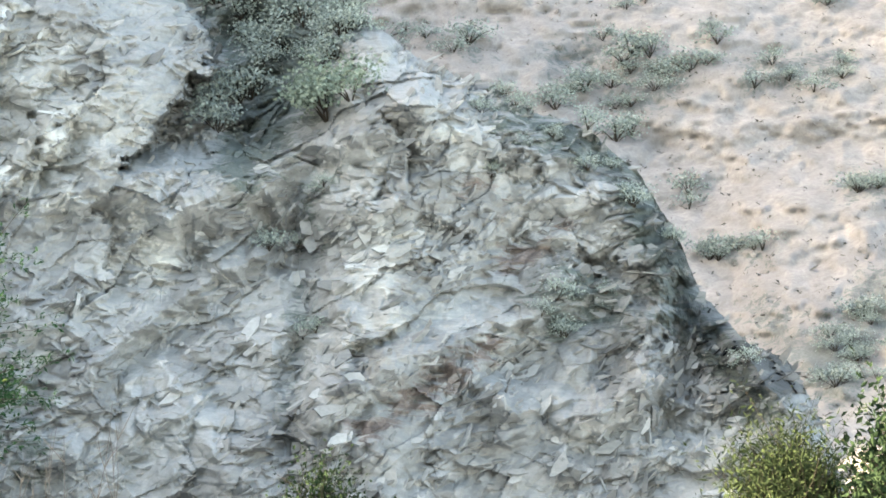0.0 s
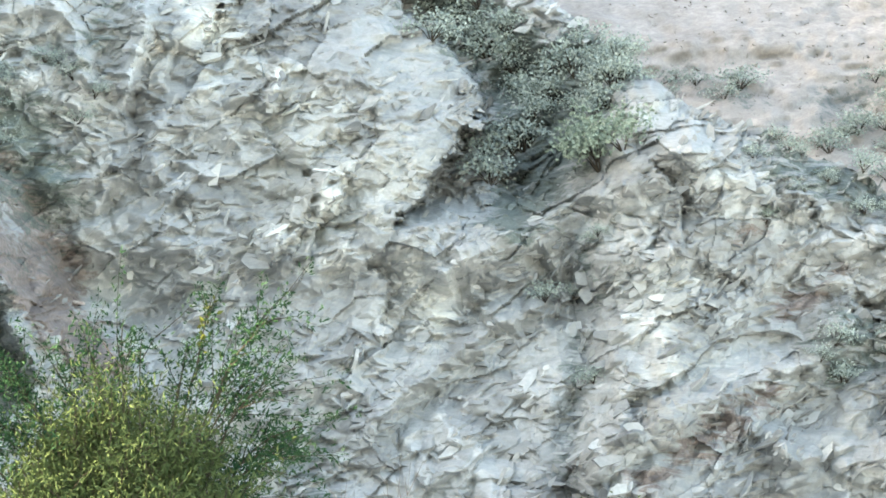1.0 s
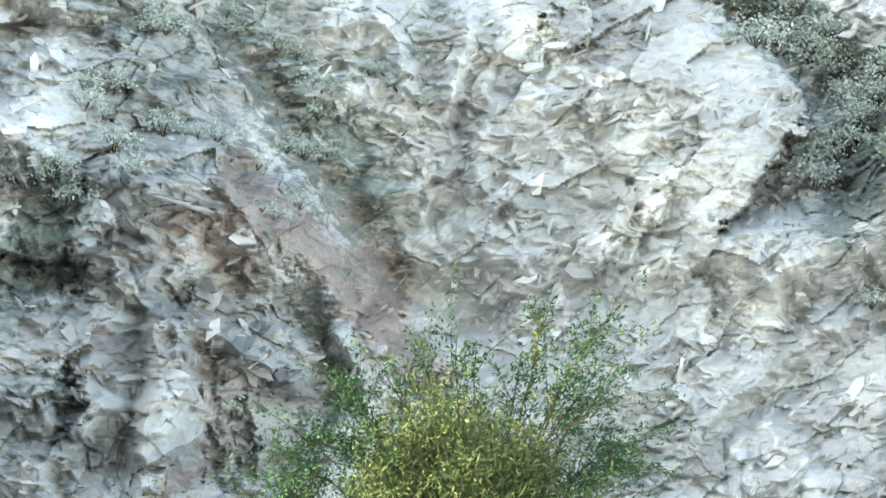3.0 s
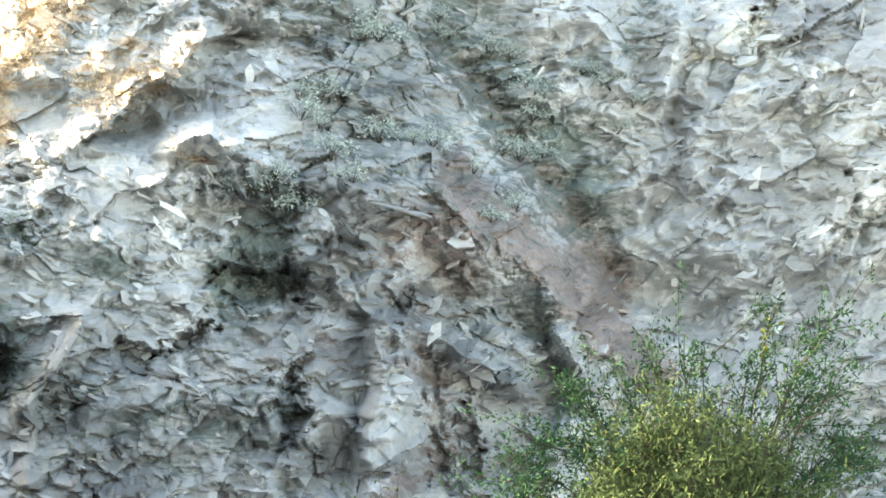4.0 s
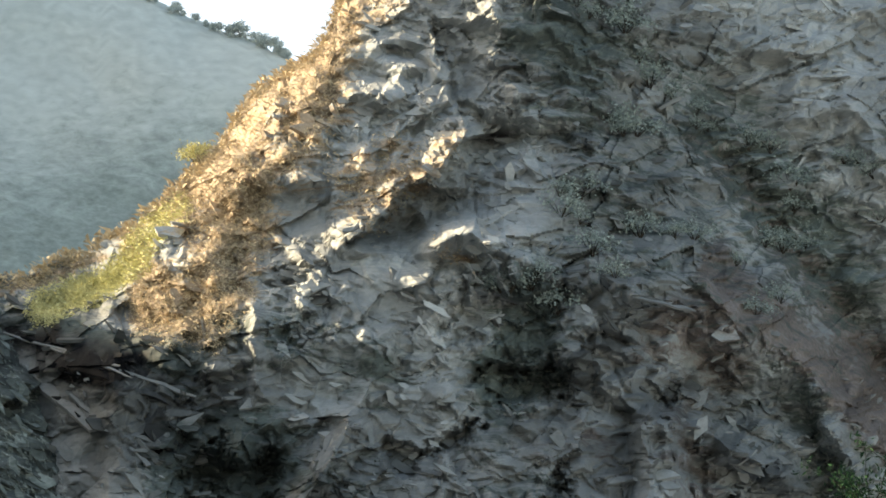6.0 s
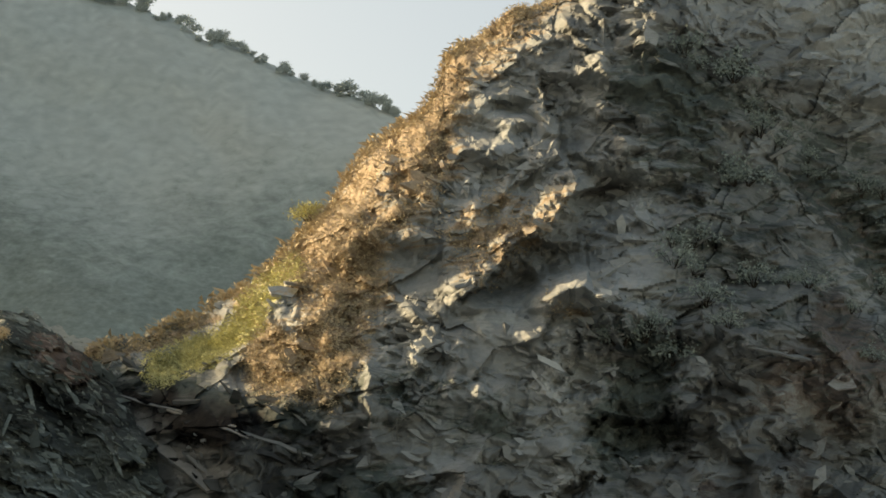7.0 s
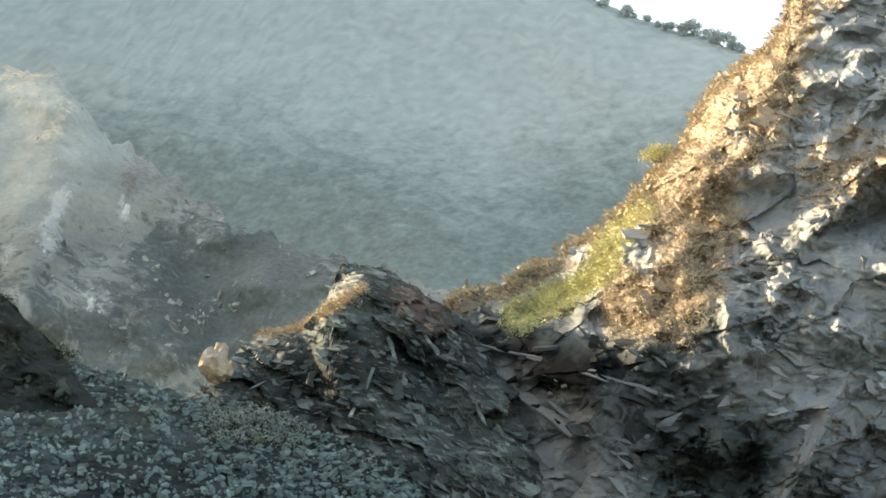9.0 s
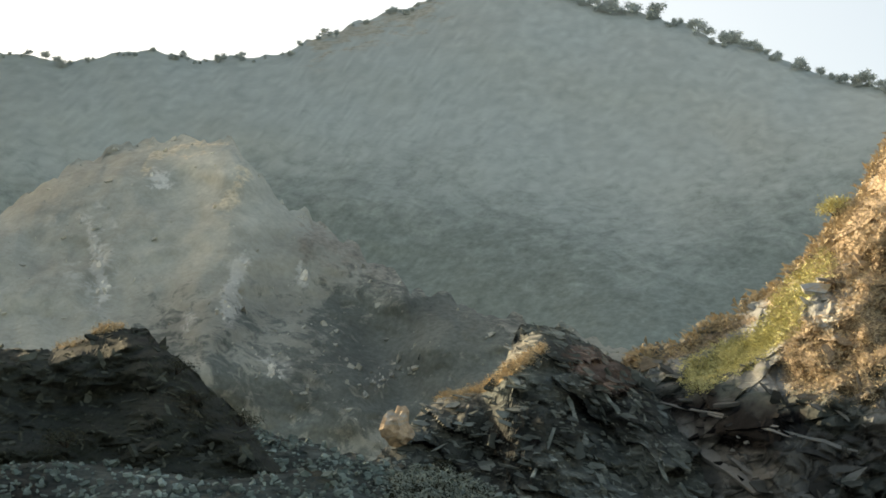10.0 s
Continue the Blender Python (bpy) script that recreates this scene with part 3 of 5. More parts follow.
def cliff_tones(A, E, P):
    t = cliff_tone["tone"]
    WA, WE = A + 0.42 * fractal(P, 5.0, 6, 63, 0.65), E + 0.36 * fractal(P, 5.0, 6, 69, 0.65)
    tone_zone = lambda k, w, *p: k * smear(WA, WE, w, *p)
    # darker beds; shade of flanks, hollows and ridge foot painted in as tone
    dark = tone_zone(0.06, 2.0, (15.86, 18.77), (16.52, 15.04), (17.16, 11.08)) + tone_zone(0.3, 1.2, (31.0, 11.5), (28.0, 10.6), (24.0, 10.0), (20.0, 9.6), (16.0, 9.4)) + tone_zone(0.3, 1.5, (22.4, 21.2), (20.5, 19.4), (19.6, 17.0), (20.2, 14.6)) + tone_zone(0.35, 0.7, (-1.17, 15.94), (-3.59, 14.74), (-4.87, 12.73), (-5.67, 11.08)) + tone_zone(0.6, 0.6, (-6.5, 10.6), (-7.2, 9.6)) + tone_zone(0.3, 0.6, (-5.2, 11.8), (-5.5, 10.2)) + tone_zone(0.16, 0.6, (-2.12, 12.53), (-3.30, 11.58), (-1.38, 9.96)) + tone_zone(0.15, 1.0, (8.58, 10.55), (7.36, 9.19), (8.95, 8.00))
    dark += tone_zone(0.32, 1.0, (30.51, 12.20), (28.11, 11.65), (24.06, 11.09), (21.69, 10.96)) + tone_zone(0.3, 1.2, (20.43, 14.54), (20.00, 12.67), (19.35, 10.81)) + tone_zone(0.35, 1.6, (18.32, 21.50), (17.48, 17.51), (19.29, 13.37)) + tone_zone(0.3, 1.1, (19.04, 20.31), (20.50, 20.82))
    dark += tone_zone(0.3, 0.6, (17.8, 17.0), (16.4, 15.2), (14.2, 12.9)) + tone_zone(0.25, 0.7, (16.9, 13.0), (15.6, 11.0)) + tone_zone(1.1, 0.8, (32.8, 13.9), (30.8, 13.7), (29.2, 13.4), (27.8, 13.2)) + tone_zone(0.25, 1.0, (20.8, 19.0), (19.4, 17.2), (18.6, 16.0)) + tone_zone(0.15, 0.8, (21.45, 15.0), (21.3, 13.4)) + tone_zone(0.2, 0.7, (33.4, 12.8), (31.0, 12.6), (29.0, 12.4)) + tone_zone(0.5, 0.5, (32.6, 14.2), (31.4, 14.1), (30.0, 13.7)) + tone_zone(0.18, 0.8, (27.3, 14.2), (26.0, 13.9), (24.4, 13.5), (22.4, 12.7), (20.9, 11.7))
    light = tone_zone(0.1, 0.8, (24.57, 17.87), (21.87, 17.27), (21.85, 18.56)) + tone_zone(-0.1, 0.8, (25.43, 15.98), (23.37, 15.60), (23.83, 17.36))
    # clean white slabs
    white = lambda k, w, *p: k * np.clip(1.6 - 1.6 * away(A + 0.05 * fractal(P, 1.0, 2, 81), E, *p) / w, 0, 1)
    light += white(0.3, 0.5, (11.2, 18.9), (11.0, 18.5)) + white(0.3, 0.25, (11.7, 19.8), (11.6, 19.2)) + white(0.35, 0.16, (9.42, 17.6), (9.56, 17.0)) + white(0.3, 0.2, (8.42, 15.1), (8.55, 14.4)) + white(0.3, 0.16, (8.15, 15.1), (8.25, 14.6))
    light += white(0.22, 0.3, (9.6, 14.5), (9.3, 14.3)) + white(0.3, 0.2, (0.0, 15.4), (-0.2, 15.3)) + white(0.25, 0.14, (0.5, 15.45), (0.4, 15.0)) + white(0.16, 0.6, (1.6, 13.1), (1.4, 11.5)) + white(0.15, 0.5, (6.2, 13.3), (5.8, 12.9)) + white(0.2, 0.2, (12.3, 18.6), (12.7, 17.3)) + white(0.2, 0.2, (2.9, 13.2), (3.3, 12.9))
    light += white(0.18, 0.5, (18.5, 12.3), (18.6, 11.2), (18.65, 10.0))
    # the foot of the face is darkened again towards the bottom
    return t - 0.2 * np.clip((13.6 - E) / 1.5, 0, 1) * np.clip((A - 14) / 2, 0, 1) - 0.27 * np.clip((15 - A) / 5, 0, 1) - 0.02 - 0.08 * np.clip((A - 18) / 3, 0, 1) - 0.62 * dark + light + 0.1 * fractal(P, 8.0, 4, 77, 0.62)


def patch(*parts):
    """A mask: the sum of smears, each a strength, a width and a path."""
    def values(A, E, P):
        WA, WE = A + 0.14 * fractal(P, 3.5, 4, 23, 0.6), E + 0.12 * fractal(P, 3.5, 4, 29, 0.6)
        return sum(k * smear(WA, WE, w, *path) for k, w, path in parts)
    return values


cliff_masks = {
    "pale": patch((0.5, 0.8, [(1.13, 12.77), (0.29, 11.84), (1.60, 10.90)]), (0.5, 0.3, [(-0.07, 15.36), (0.53, 15.24)]), (0.75, 1.0, [(11.07, 18.44), (8.59, 16.27), (9.53, 14.50), (6.88, 15.70)]), (0.7, 0.5, [(6.38, 13.59), (6.02, 12.54)]),
                  (0.2, 0.7, [(25.09, 15.73), (22.92, 15.92)]), (0.5, 0.8, [(8.24, 14.51), (8.79, 16.58)]), (0.2, 0.7, [(25.30, 16.44), (23.10, 17.00), (24.10, 15.61)])),
    "dirt": patch((1.0, 0.55, [(17.3, 18.2), (15.6, 16.1), (13.9, 13.6)]), (0.5, 0.45, [(17.9, 11.9), (17.2, 10.6)]), (1.3, 0.45, [(17.21, 15.57), (15.21, 13.64), (12.88, 11.46)]), (0.3, 0.5, [(18.61, 14.00), (16.70, 14.77), (18.06, 12.49)]), (0.6, 0.4, [(1.71, 9.26), (0.29, 10.08), (-0.91, 10.90)]), (0.6, 0.45, [(-2.12, 13.12), (-1.40, 12.66)]), (0.5, 0.4, [(-0.44, 14.19), (-1.16, 14.07)]),
                  (0.7, 0.5, [(17.48, 9.70), (18.41, 9.09)]), (0.5, 0.5, [(21.34, 11.88), (19.66, 12.01)]), (0.6, 0.8, [(16.92, 13.55), (18.06, 14.74)])),
    # Dry grass on the ridge; gold on the lit ribs is painted sunlight.
    "grass": patch((0.8, 0.14, [(33.0, 14.7), (31.6, 15.0), (30.4, 15.6)]), (0.8, 0.55, [(23.10, 22.33), (25.36, 20.81), (26.09, 19.75), (27.20, 18.80), (27.91, 17.61), (28.99, 16.65)]), (0.9, 0.6, [(27.66, 17.15), (27.99, 15.85), (28.33, 14.91), (28.93, 14.54)]), (0.55, 0.5, [(24.7, 16.6), (24.0, 17.2), (23.0, 18.0)]), (0.5, 0.5, [(25.2, 17.3), (24.2, 18.2)]), (0.8, 0.4, [(29.69, 15.85), (29.07, 14.57)]), (0.75, 0.65, [(25.47, 20.10), (26.09, 18.23), (27.07, 17.05), (27.31, 15.64), (27.90, 14.11)]), (0.5, 0.25, [(23.05, 15.93), (22.44, 15.80)])),
    "green": patch((0.85, 0.3, [(31.4, 14.5), (30.4, 14.95), (29.6, 15.5)]), (0.45, 0.22, [(29.5, 15.8), (28.7, 16.7)])),
    # Vegetation, and shade of caves, gullies and the ridge's far side painted in.
    "veg_shade": patch((0.95, 0.9, [(2.26, 17.92), (3.23, 17.09), (4.17, 15.09)]), (0.95, 0.8, [(6.4, 19.6), (5.2, 18.6), (4.0, 17.4)]), (0.8, 0.55, [(-1.17, 15.94), (-2.14, 15.58), (-3.59, 14.74), (-4.41, 13.56), (-4.87, 12.73)]), (0.45, 0.35, [(2.71, 14.29), (3.04, 11.59), (3.25, 9.48)]), (0.75, 0.6, [(-4.98, 11.79), (-5.90, 10.61), (-6.70, 9.66)]),
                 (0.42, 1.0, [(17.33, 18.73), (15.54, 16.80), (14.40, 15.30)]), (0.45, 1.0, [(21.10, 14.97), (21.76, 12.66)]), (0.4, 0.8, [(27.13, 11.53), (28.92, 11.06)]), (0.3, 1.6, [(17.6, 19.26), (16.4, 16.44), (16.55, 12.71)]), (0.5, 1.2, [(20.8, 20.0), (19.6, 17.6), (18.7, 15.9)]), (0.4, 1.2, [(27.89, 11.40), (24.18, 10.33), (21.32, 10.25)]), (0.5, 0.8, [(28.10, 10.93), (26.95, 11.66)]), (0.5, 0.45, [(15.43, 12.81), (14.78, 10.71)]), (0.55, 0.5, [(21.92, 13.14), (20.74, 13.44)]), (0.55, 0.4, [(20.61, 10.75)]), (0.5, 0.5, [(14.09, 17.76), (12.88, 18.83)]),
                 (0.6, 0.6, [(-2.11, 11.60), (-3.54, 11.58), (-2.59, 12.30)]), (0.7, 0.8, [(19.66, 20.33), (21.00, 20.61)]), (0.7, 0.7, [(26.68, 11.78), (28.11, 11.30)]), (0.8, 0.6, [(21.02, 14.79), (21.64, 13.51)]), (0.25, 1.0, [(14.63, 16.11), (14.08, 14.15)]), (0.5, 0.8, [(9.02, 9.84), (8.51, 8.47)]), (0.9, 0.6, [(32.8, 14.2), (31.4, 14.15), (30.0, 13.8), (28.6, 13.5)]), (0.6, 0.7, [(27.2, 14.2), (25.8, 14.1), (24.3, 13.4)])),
}
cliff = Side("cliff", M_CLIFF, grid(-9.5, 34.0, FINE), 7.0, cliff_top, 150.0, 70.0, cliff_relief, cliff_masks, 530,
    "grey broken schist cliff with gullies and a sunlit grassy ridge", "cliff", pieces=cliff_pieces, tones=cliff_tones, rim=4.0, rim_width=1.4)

# ---- dry hill behind the cliff ----
# The hidden left part reaches forward to keep the sun off the slope.
hill = Side("dry_hillside", M_HILL, grid(-14.0, 23.0, 0.085), 6.0, lambda A: profile(A, (-20.0, 26.0), (19.0, 24.0), (21.5, 20.0), (23.0, 12.0)), 230.0, 40.0,
    lambda A, E, P: 6 * fractal(P, 40.0, 3, 61) + 70 * np.clip((A - 11) / 6, 0, 1) - 8 * smear(A, E, 1.2, (-6.13, 10.61), (-5.02, 13.90), (-3.25, 16.39)),
    {"veg_shade": patch((0.6, 0.6, [(-2.64, 16.86), (-4.83, 16.47), (-4.09, 15.91)]), (0.6, 0.5, [(-6.65, 16.54), (-8.45, 16.59)]), (0.95, 0.6, [(-8.26, 10.79), (-9.33, 11.92)]), (0.6, 0.6, [(-6.75, 11.53), (-8.00, 9.98)]), (0.5, 0.4, [(0.54, 17.46), (-0.69, 17.11)]), (0.5, 0.35, [(-5.60, 12.95), (-6.67, 12.81)]), (0.5, 0.5, [(-8.61, 14.15), (-9.40, 14.00)]))}, 300,
    "pinkish dry grass hillside with scattered shrubs behind the cliff", "hillside",
    pieces=lambda A, E, P: 1.7 * fractal(P, 5.0, 4, 67, 0.6) + 0.4 * fractal(P, 1.3, 4, 73, 0.65))

# Unseen slope added behind the cliff to keep the sun off the hill.
upper = Side("hill_sun_block", M_HILL, grid(13.2, 20.8, 0.2), 6.0, lambda A: profile(A, (13.0, 21.0), (15.0, 29.5), (17.5, 29.5), (20.8, 18.0)), 210.0, 50.0,
    lambda A, E, P: 4 * fractal(P, 30.0, 3, 65), {}, 60, "unseen slope added behind the cliff to shade the hillside", "mountainside", back=60.0, ragged=0.2)

# ---- small dark spur ----
def spur_dip(c):
    return -46 - 30 * np.clip((-np.degrees(c[:, 0] / 128.0) - 33.8) / 1.2, 0, 1) + 18 * value_noise(c / 4.0, 46)


def spur_pieces(A, E, P):
    r = 1.5 * shards(P + fractal(P, 3.0, 2, 93)[:, None], 5.5, 1.8, -48, 85, 0.7) + 0.12 * fractal(P, 0.8, 2, 91)
    t = 0
    for long, short, thick, seed in ((2.6, 0.9, 0.45, 87), (1.3, 0.45, 0.3, 89), (0.7, 0.26, 0.18, 90)):
        h, shade = plates(P, long, short, spur_dip, seed, thick, 0.75, 0.3)
        r, t = r + h, t + 0.2 * shade
    spur_tone["tone"] = t
    return r


spur_tone = {}
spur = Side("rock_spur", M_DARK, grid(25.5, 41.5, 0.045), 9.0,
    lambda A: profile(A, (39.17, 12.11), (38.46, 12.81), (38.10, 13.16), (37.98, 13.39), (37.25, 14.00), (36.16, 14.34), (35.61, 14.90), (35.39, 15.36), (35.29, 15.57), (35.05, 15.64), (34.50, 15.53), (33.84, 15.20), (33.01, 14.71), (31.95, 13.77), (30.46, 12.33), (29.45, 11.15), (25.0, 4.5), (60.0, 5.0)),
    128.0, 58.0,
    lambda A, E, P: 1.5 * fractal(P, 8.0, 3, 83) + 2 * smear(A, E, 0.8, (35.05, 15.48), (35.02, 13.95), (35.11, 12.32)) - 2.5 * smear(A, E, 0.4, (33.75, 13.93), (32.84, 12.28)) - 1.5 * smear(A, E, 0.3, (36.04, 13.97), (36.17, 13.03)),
    # Gold and part of the pale paint the crest's sunlit edge into the rock.
    {"dirt": patch((1.2, 0.33, [(33.97, 14.93), (33.26, 14.39)])), "grass": patch((0.8, 0.09, [(37.13, 13.97), (35.79, 14.49), (34.69, 15.29)])), "pale": patch((0.6, 0.3, [(35.5, 14.8), (35.2, 15.2), (34.9, 15.3)]), (0.6, 0.2, [(37.3, 13.7), (36.2, 14.1)])), "veg_shade": patch((0.5, 0.5, [(34.36, 13.71), (36.78, 13.04)]))}, 260,
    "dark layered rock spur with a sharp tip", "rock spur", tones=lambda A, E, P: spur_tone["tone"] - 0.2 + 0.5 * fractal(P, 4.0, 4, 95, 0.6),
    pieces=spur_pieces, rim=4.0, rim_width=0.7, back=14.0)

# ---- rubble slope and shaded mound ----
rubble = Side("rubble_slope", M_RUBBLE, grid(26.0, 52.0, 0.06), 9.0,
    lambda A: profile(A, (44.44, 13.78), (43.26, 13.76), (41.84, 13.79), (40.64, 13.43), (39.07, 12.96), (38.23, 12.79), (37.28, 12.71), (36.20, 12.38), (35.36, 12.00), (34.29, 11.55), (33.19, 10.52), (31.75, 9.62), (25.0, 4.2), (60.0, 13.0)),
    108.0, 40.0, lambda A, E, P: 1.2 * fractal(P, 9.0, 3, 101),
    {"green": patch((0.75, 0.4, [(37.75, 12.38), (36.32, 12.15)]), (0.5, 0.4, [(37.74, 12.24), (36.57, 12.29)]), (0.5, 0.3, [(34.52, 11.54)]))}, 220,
    # Ground darkened in tone so the gaps between stones look shaded.
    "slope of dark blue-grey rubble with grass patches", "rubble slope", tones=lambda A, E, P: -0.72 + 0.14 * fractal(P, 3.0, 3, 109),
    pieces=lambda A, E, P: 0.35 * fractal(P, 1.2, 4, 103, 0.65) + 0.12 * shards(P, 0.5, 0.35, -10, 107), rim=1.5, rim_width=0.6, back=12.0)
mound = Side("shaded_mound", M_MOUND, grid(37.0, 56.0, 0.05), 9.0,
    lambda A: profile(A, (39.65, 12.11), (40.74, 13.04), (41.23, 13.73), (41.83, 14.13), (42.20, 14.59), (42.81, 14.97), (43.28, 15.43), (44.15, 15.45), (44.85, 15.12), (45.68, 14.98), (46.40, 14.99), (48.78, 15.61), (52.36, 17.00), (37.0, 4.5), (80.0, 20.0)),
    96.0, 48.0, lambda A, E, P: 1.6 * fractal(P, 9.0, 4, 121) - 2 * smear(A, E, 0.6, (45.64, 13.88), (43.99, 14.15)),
    {"veg_shade": lambda A, E, P: 0.45 + 0.3 * fractal(P, 5.0, 3, 127), "grass": patch((0.85, 0.06, [(45.21, 15.03), (43.79, 15.41)])), "dirt": patch((0.35, 0.5, [(42.79, 14.18), (41.34, 13.38)]))}, 220,
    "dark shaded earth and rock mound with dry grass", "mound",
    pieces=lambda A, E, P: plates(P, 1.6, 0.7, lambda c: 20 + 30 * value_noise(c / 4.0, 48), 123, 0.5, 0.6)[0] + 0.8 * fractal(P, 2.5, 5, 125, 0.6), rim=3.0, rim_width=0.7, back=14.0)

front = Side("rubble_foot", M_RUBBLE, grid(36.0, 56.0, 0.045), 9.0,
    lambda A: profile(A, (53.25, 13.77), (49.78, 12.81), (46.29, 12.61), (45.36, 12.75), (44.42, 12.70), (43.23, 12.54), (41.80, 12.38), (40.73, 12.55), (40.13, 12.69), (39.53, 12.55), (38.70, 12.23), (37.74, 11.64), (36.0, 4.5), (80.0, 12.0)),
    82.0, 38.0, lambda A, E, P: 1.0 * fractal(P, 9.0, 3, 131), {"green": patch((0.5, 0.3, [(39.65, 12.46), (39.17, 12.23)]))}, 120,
    # Same darkened ground, for shaded gaps between the stones.
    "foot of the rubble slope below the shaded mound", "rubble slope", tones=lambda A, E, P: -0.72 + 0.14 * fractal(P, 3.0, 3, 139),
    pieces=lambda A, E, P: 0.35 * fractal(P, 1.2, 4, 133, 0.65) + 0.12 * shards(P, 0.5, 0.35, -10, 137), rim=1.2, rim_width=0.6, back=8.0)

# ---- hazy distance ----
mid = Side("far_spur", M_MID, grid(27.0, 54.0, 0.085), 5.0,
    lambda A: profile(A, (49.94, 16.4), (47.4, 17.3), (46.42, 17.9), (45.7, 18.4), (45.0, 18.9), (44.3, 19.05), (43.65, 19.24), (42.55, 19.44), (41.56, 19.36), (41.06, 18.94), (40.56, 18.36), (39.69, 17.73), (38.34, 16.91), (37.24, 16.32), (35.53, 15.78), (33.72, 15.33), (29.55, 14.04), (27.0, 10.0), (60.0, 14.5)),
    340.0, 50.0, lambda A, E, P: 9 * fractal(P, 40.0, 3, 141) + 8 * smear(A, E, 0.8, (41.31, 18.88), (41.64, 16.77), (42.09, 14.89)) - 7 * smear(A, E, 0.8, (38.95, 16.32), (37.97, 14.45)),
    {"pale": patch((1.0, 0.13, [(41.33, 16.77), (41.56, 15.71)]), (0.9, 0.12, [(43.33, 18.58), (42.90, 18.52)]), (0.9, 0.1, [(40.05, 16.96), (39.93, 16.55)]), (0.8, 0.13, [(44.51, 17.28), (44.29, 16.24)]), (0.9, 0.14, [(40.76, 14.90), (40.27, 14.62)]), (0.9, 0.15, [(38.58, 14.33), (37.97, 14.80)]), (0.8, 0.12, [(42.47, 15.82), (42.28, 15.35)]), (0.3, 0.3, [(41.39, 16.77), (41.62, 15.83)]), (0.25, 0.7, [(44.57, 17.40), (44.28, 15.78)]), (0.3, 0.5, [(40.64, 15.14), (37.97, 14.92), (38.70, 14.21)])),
     # Gold at the crest paints in sunlight that doesn't reach this spur.
     "grass": patch((0.8, 0.09, [(43.55, 18.71), (43.38, 19.07), (42.55, 19.27), (41.69, 19.34)]), (0.8, 0.2, [(41.31, 18.76), (41.60, 18.05)])), "dirt": patch((0.7, 0.5, [(39.69, 17.37), (37.97, 16.56), (35.53, 15.72)])), "veg_shade": patch((0.75, 1.9, [(42.80, 14.0), (39.67, 13.9), (36.76, 14.6)]), (0.5, 0.8, [(38.95, 15.85), (37.24, 15.38)]), (0.35, 1.3, [(37.4, 15.6), (34.5, 14.8)]))}, 200,
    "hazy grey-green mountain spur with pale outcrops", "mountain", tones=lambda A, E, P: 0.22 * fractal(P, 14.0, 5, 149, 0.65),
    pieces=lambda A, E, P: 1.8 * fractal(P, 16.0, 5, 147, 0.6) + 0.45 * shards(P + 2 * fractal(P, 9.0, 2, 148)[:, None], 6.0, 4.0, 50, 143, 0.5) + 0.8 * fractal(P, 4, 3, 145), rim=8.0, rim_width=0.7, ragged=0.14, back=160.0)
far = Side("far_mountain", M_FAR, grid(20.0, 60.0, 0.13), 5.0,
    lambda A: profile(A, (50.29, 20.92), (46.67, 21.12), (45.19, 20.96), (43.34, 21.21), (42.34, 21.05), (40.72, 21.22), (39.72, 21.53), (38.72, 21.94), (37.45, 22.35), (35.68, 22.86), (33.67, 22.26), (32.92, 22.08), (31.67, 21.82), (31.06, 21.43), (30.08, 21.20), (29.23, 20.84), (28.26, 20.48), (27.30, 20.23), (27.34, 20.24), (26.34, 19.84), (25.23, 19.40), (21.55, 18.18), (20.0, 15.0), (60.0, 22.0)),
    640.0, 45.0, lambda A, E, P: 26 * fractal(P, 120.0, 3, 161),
    # Woods; the darkening downwards paints thinner haze and shade low on the slope.
    {"grass": patch((0.6, 0.35, [(39.72, 21.41), (37.20, 22.18)])), "veg_shade": lambda A, E, P: 0.12 + 0.14 * fractal(P, 60.0, 5, 167, 0.55) + 0.95 * np.clip((20.4 - E) / 6, 0, 1), "dirt": patch((0.5, 0.8, [(36.13, 16.78), (31.89, 15.76)]))}, 200,
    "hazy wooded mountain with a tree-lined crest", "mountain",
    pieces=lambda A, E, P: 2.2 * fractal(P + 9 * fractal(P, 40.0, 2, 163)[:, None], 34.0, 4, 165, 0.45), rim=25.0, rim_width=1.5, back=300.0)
# unseen mountain added before the sun; its crest sets the shadow line
side = Side("sun_block_mountain", M_FAR, grid(66.0, 130.0, 0.3), 0.0, lambda A: profile(A, (60.0, 24.4), (73.5, 24.25), (75.3, 22.66), (140.0, 22.66)), 245.0, 40.0, lambda A, E, P: 6 * fractal(P, 60.0, 3, 171),
    {"veg_shade": lambda A, E, P: 0.5 + 0 * A}, 60, "unseen mountainside added in front of the sun to set the shadow line", "mountain", back=200.0, ragged=0.15)

# Unseen mountain added to keep direct sun off the far mountain.
west = Side("west_sun_block", M_FAR, grid(50.4, 68.0, 0.3), 0.0, lambda A: profile(A, (50.0, 24.0), (51.2, 36.0), (66.0, 35.0), (68.0, 26.0)), 520.0, 50.0, lambda A, E, P: 10 * fractal(P, 90.0, 3, 173),
    {"veg_shade": lambda A, E, P: 0.5 + 0 * A}, 60, "unseen mountain added to keep the sun off the far slope", "mountain", back=300.0, ragged=0.15)

# ---- ground ----
gx = np.concatenate([-np.geomspace(3000, 2, 50), np.linspace(-1.5, 1.5, 5), np.geomspace(2, 3000, 50)])
GX, GY = np.meshgrid(gx, gx)


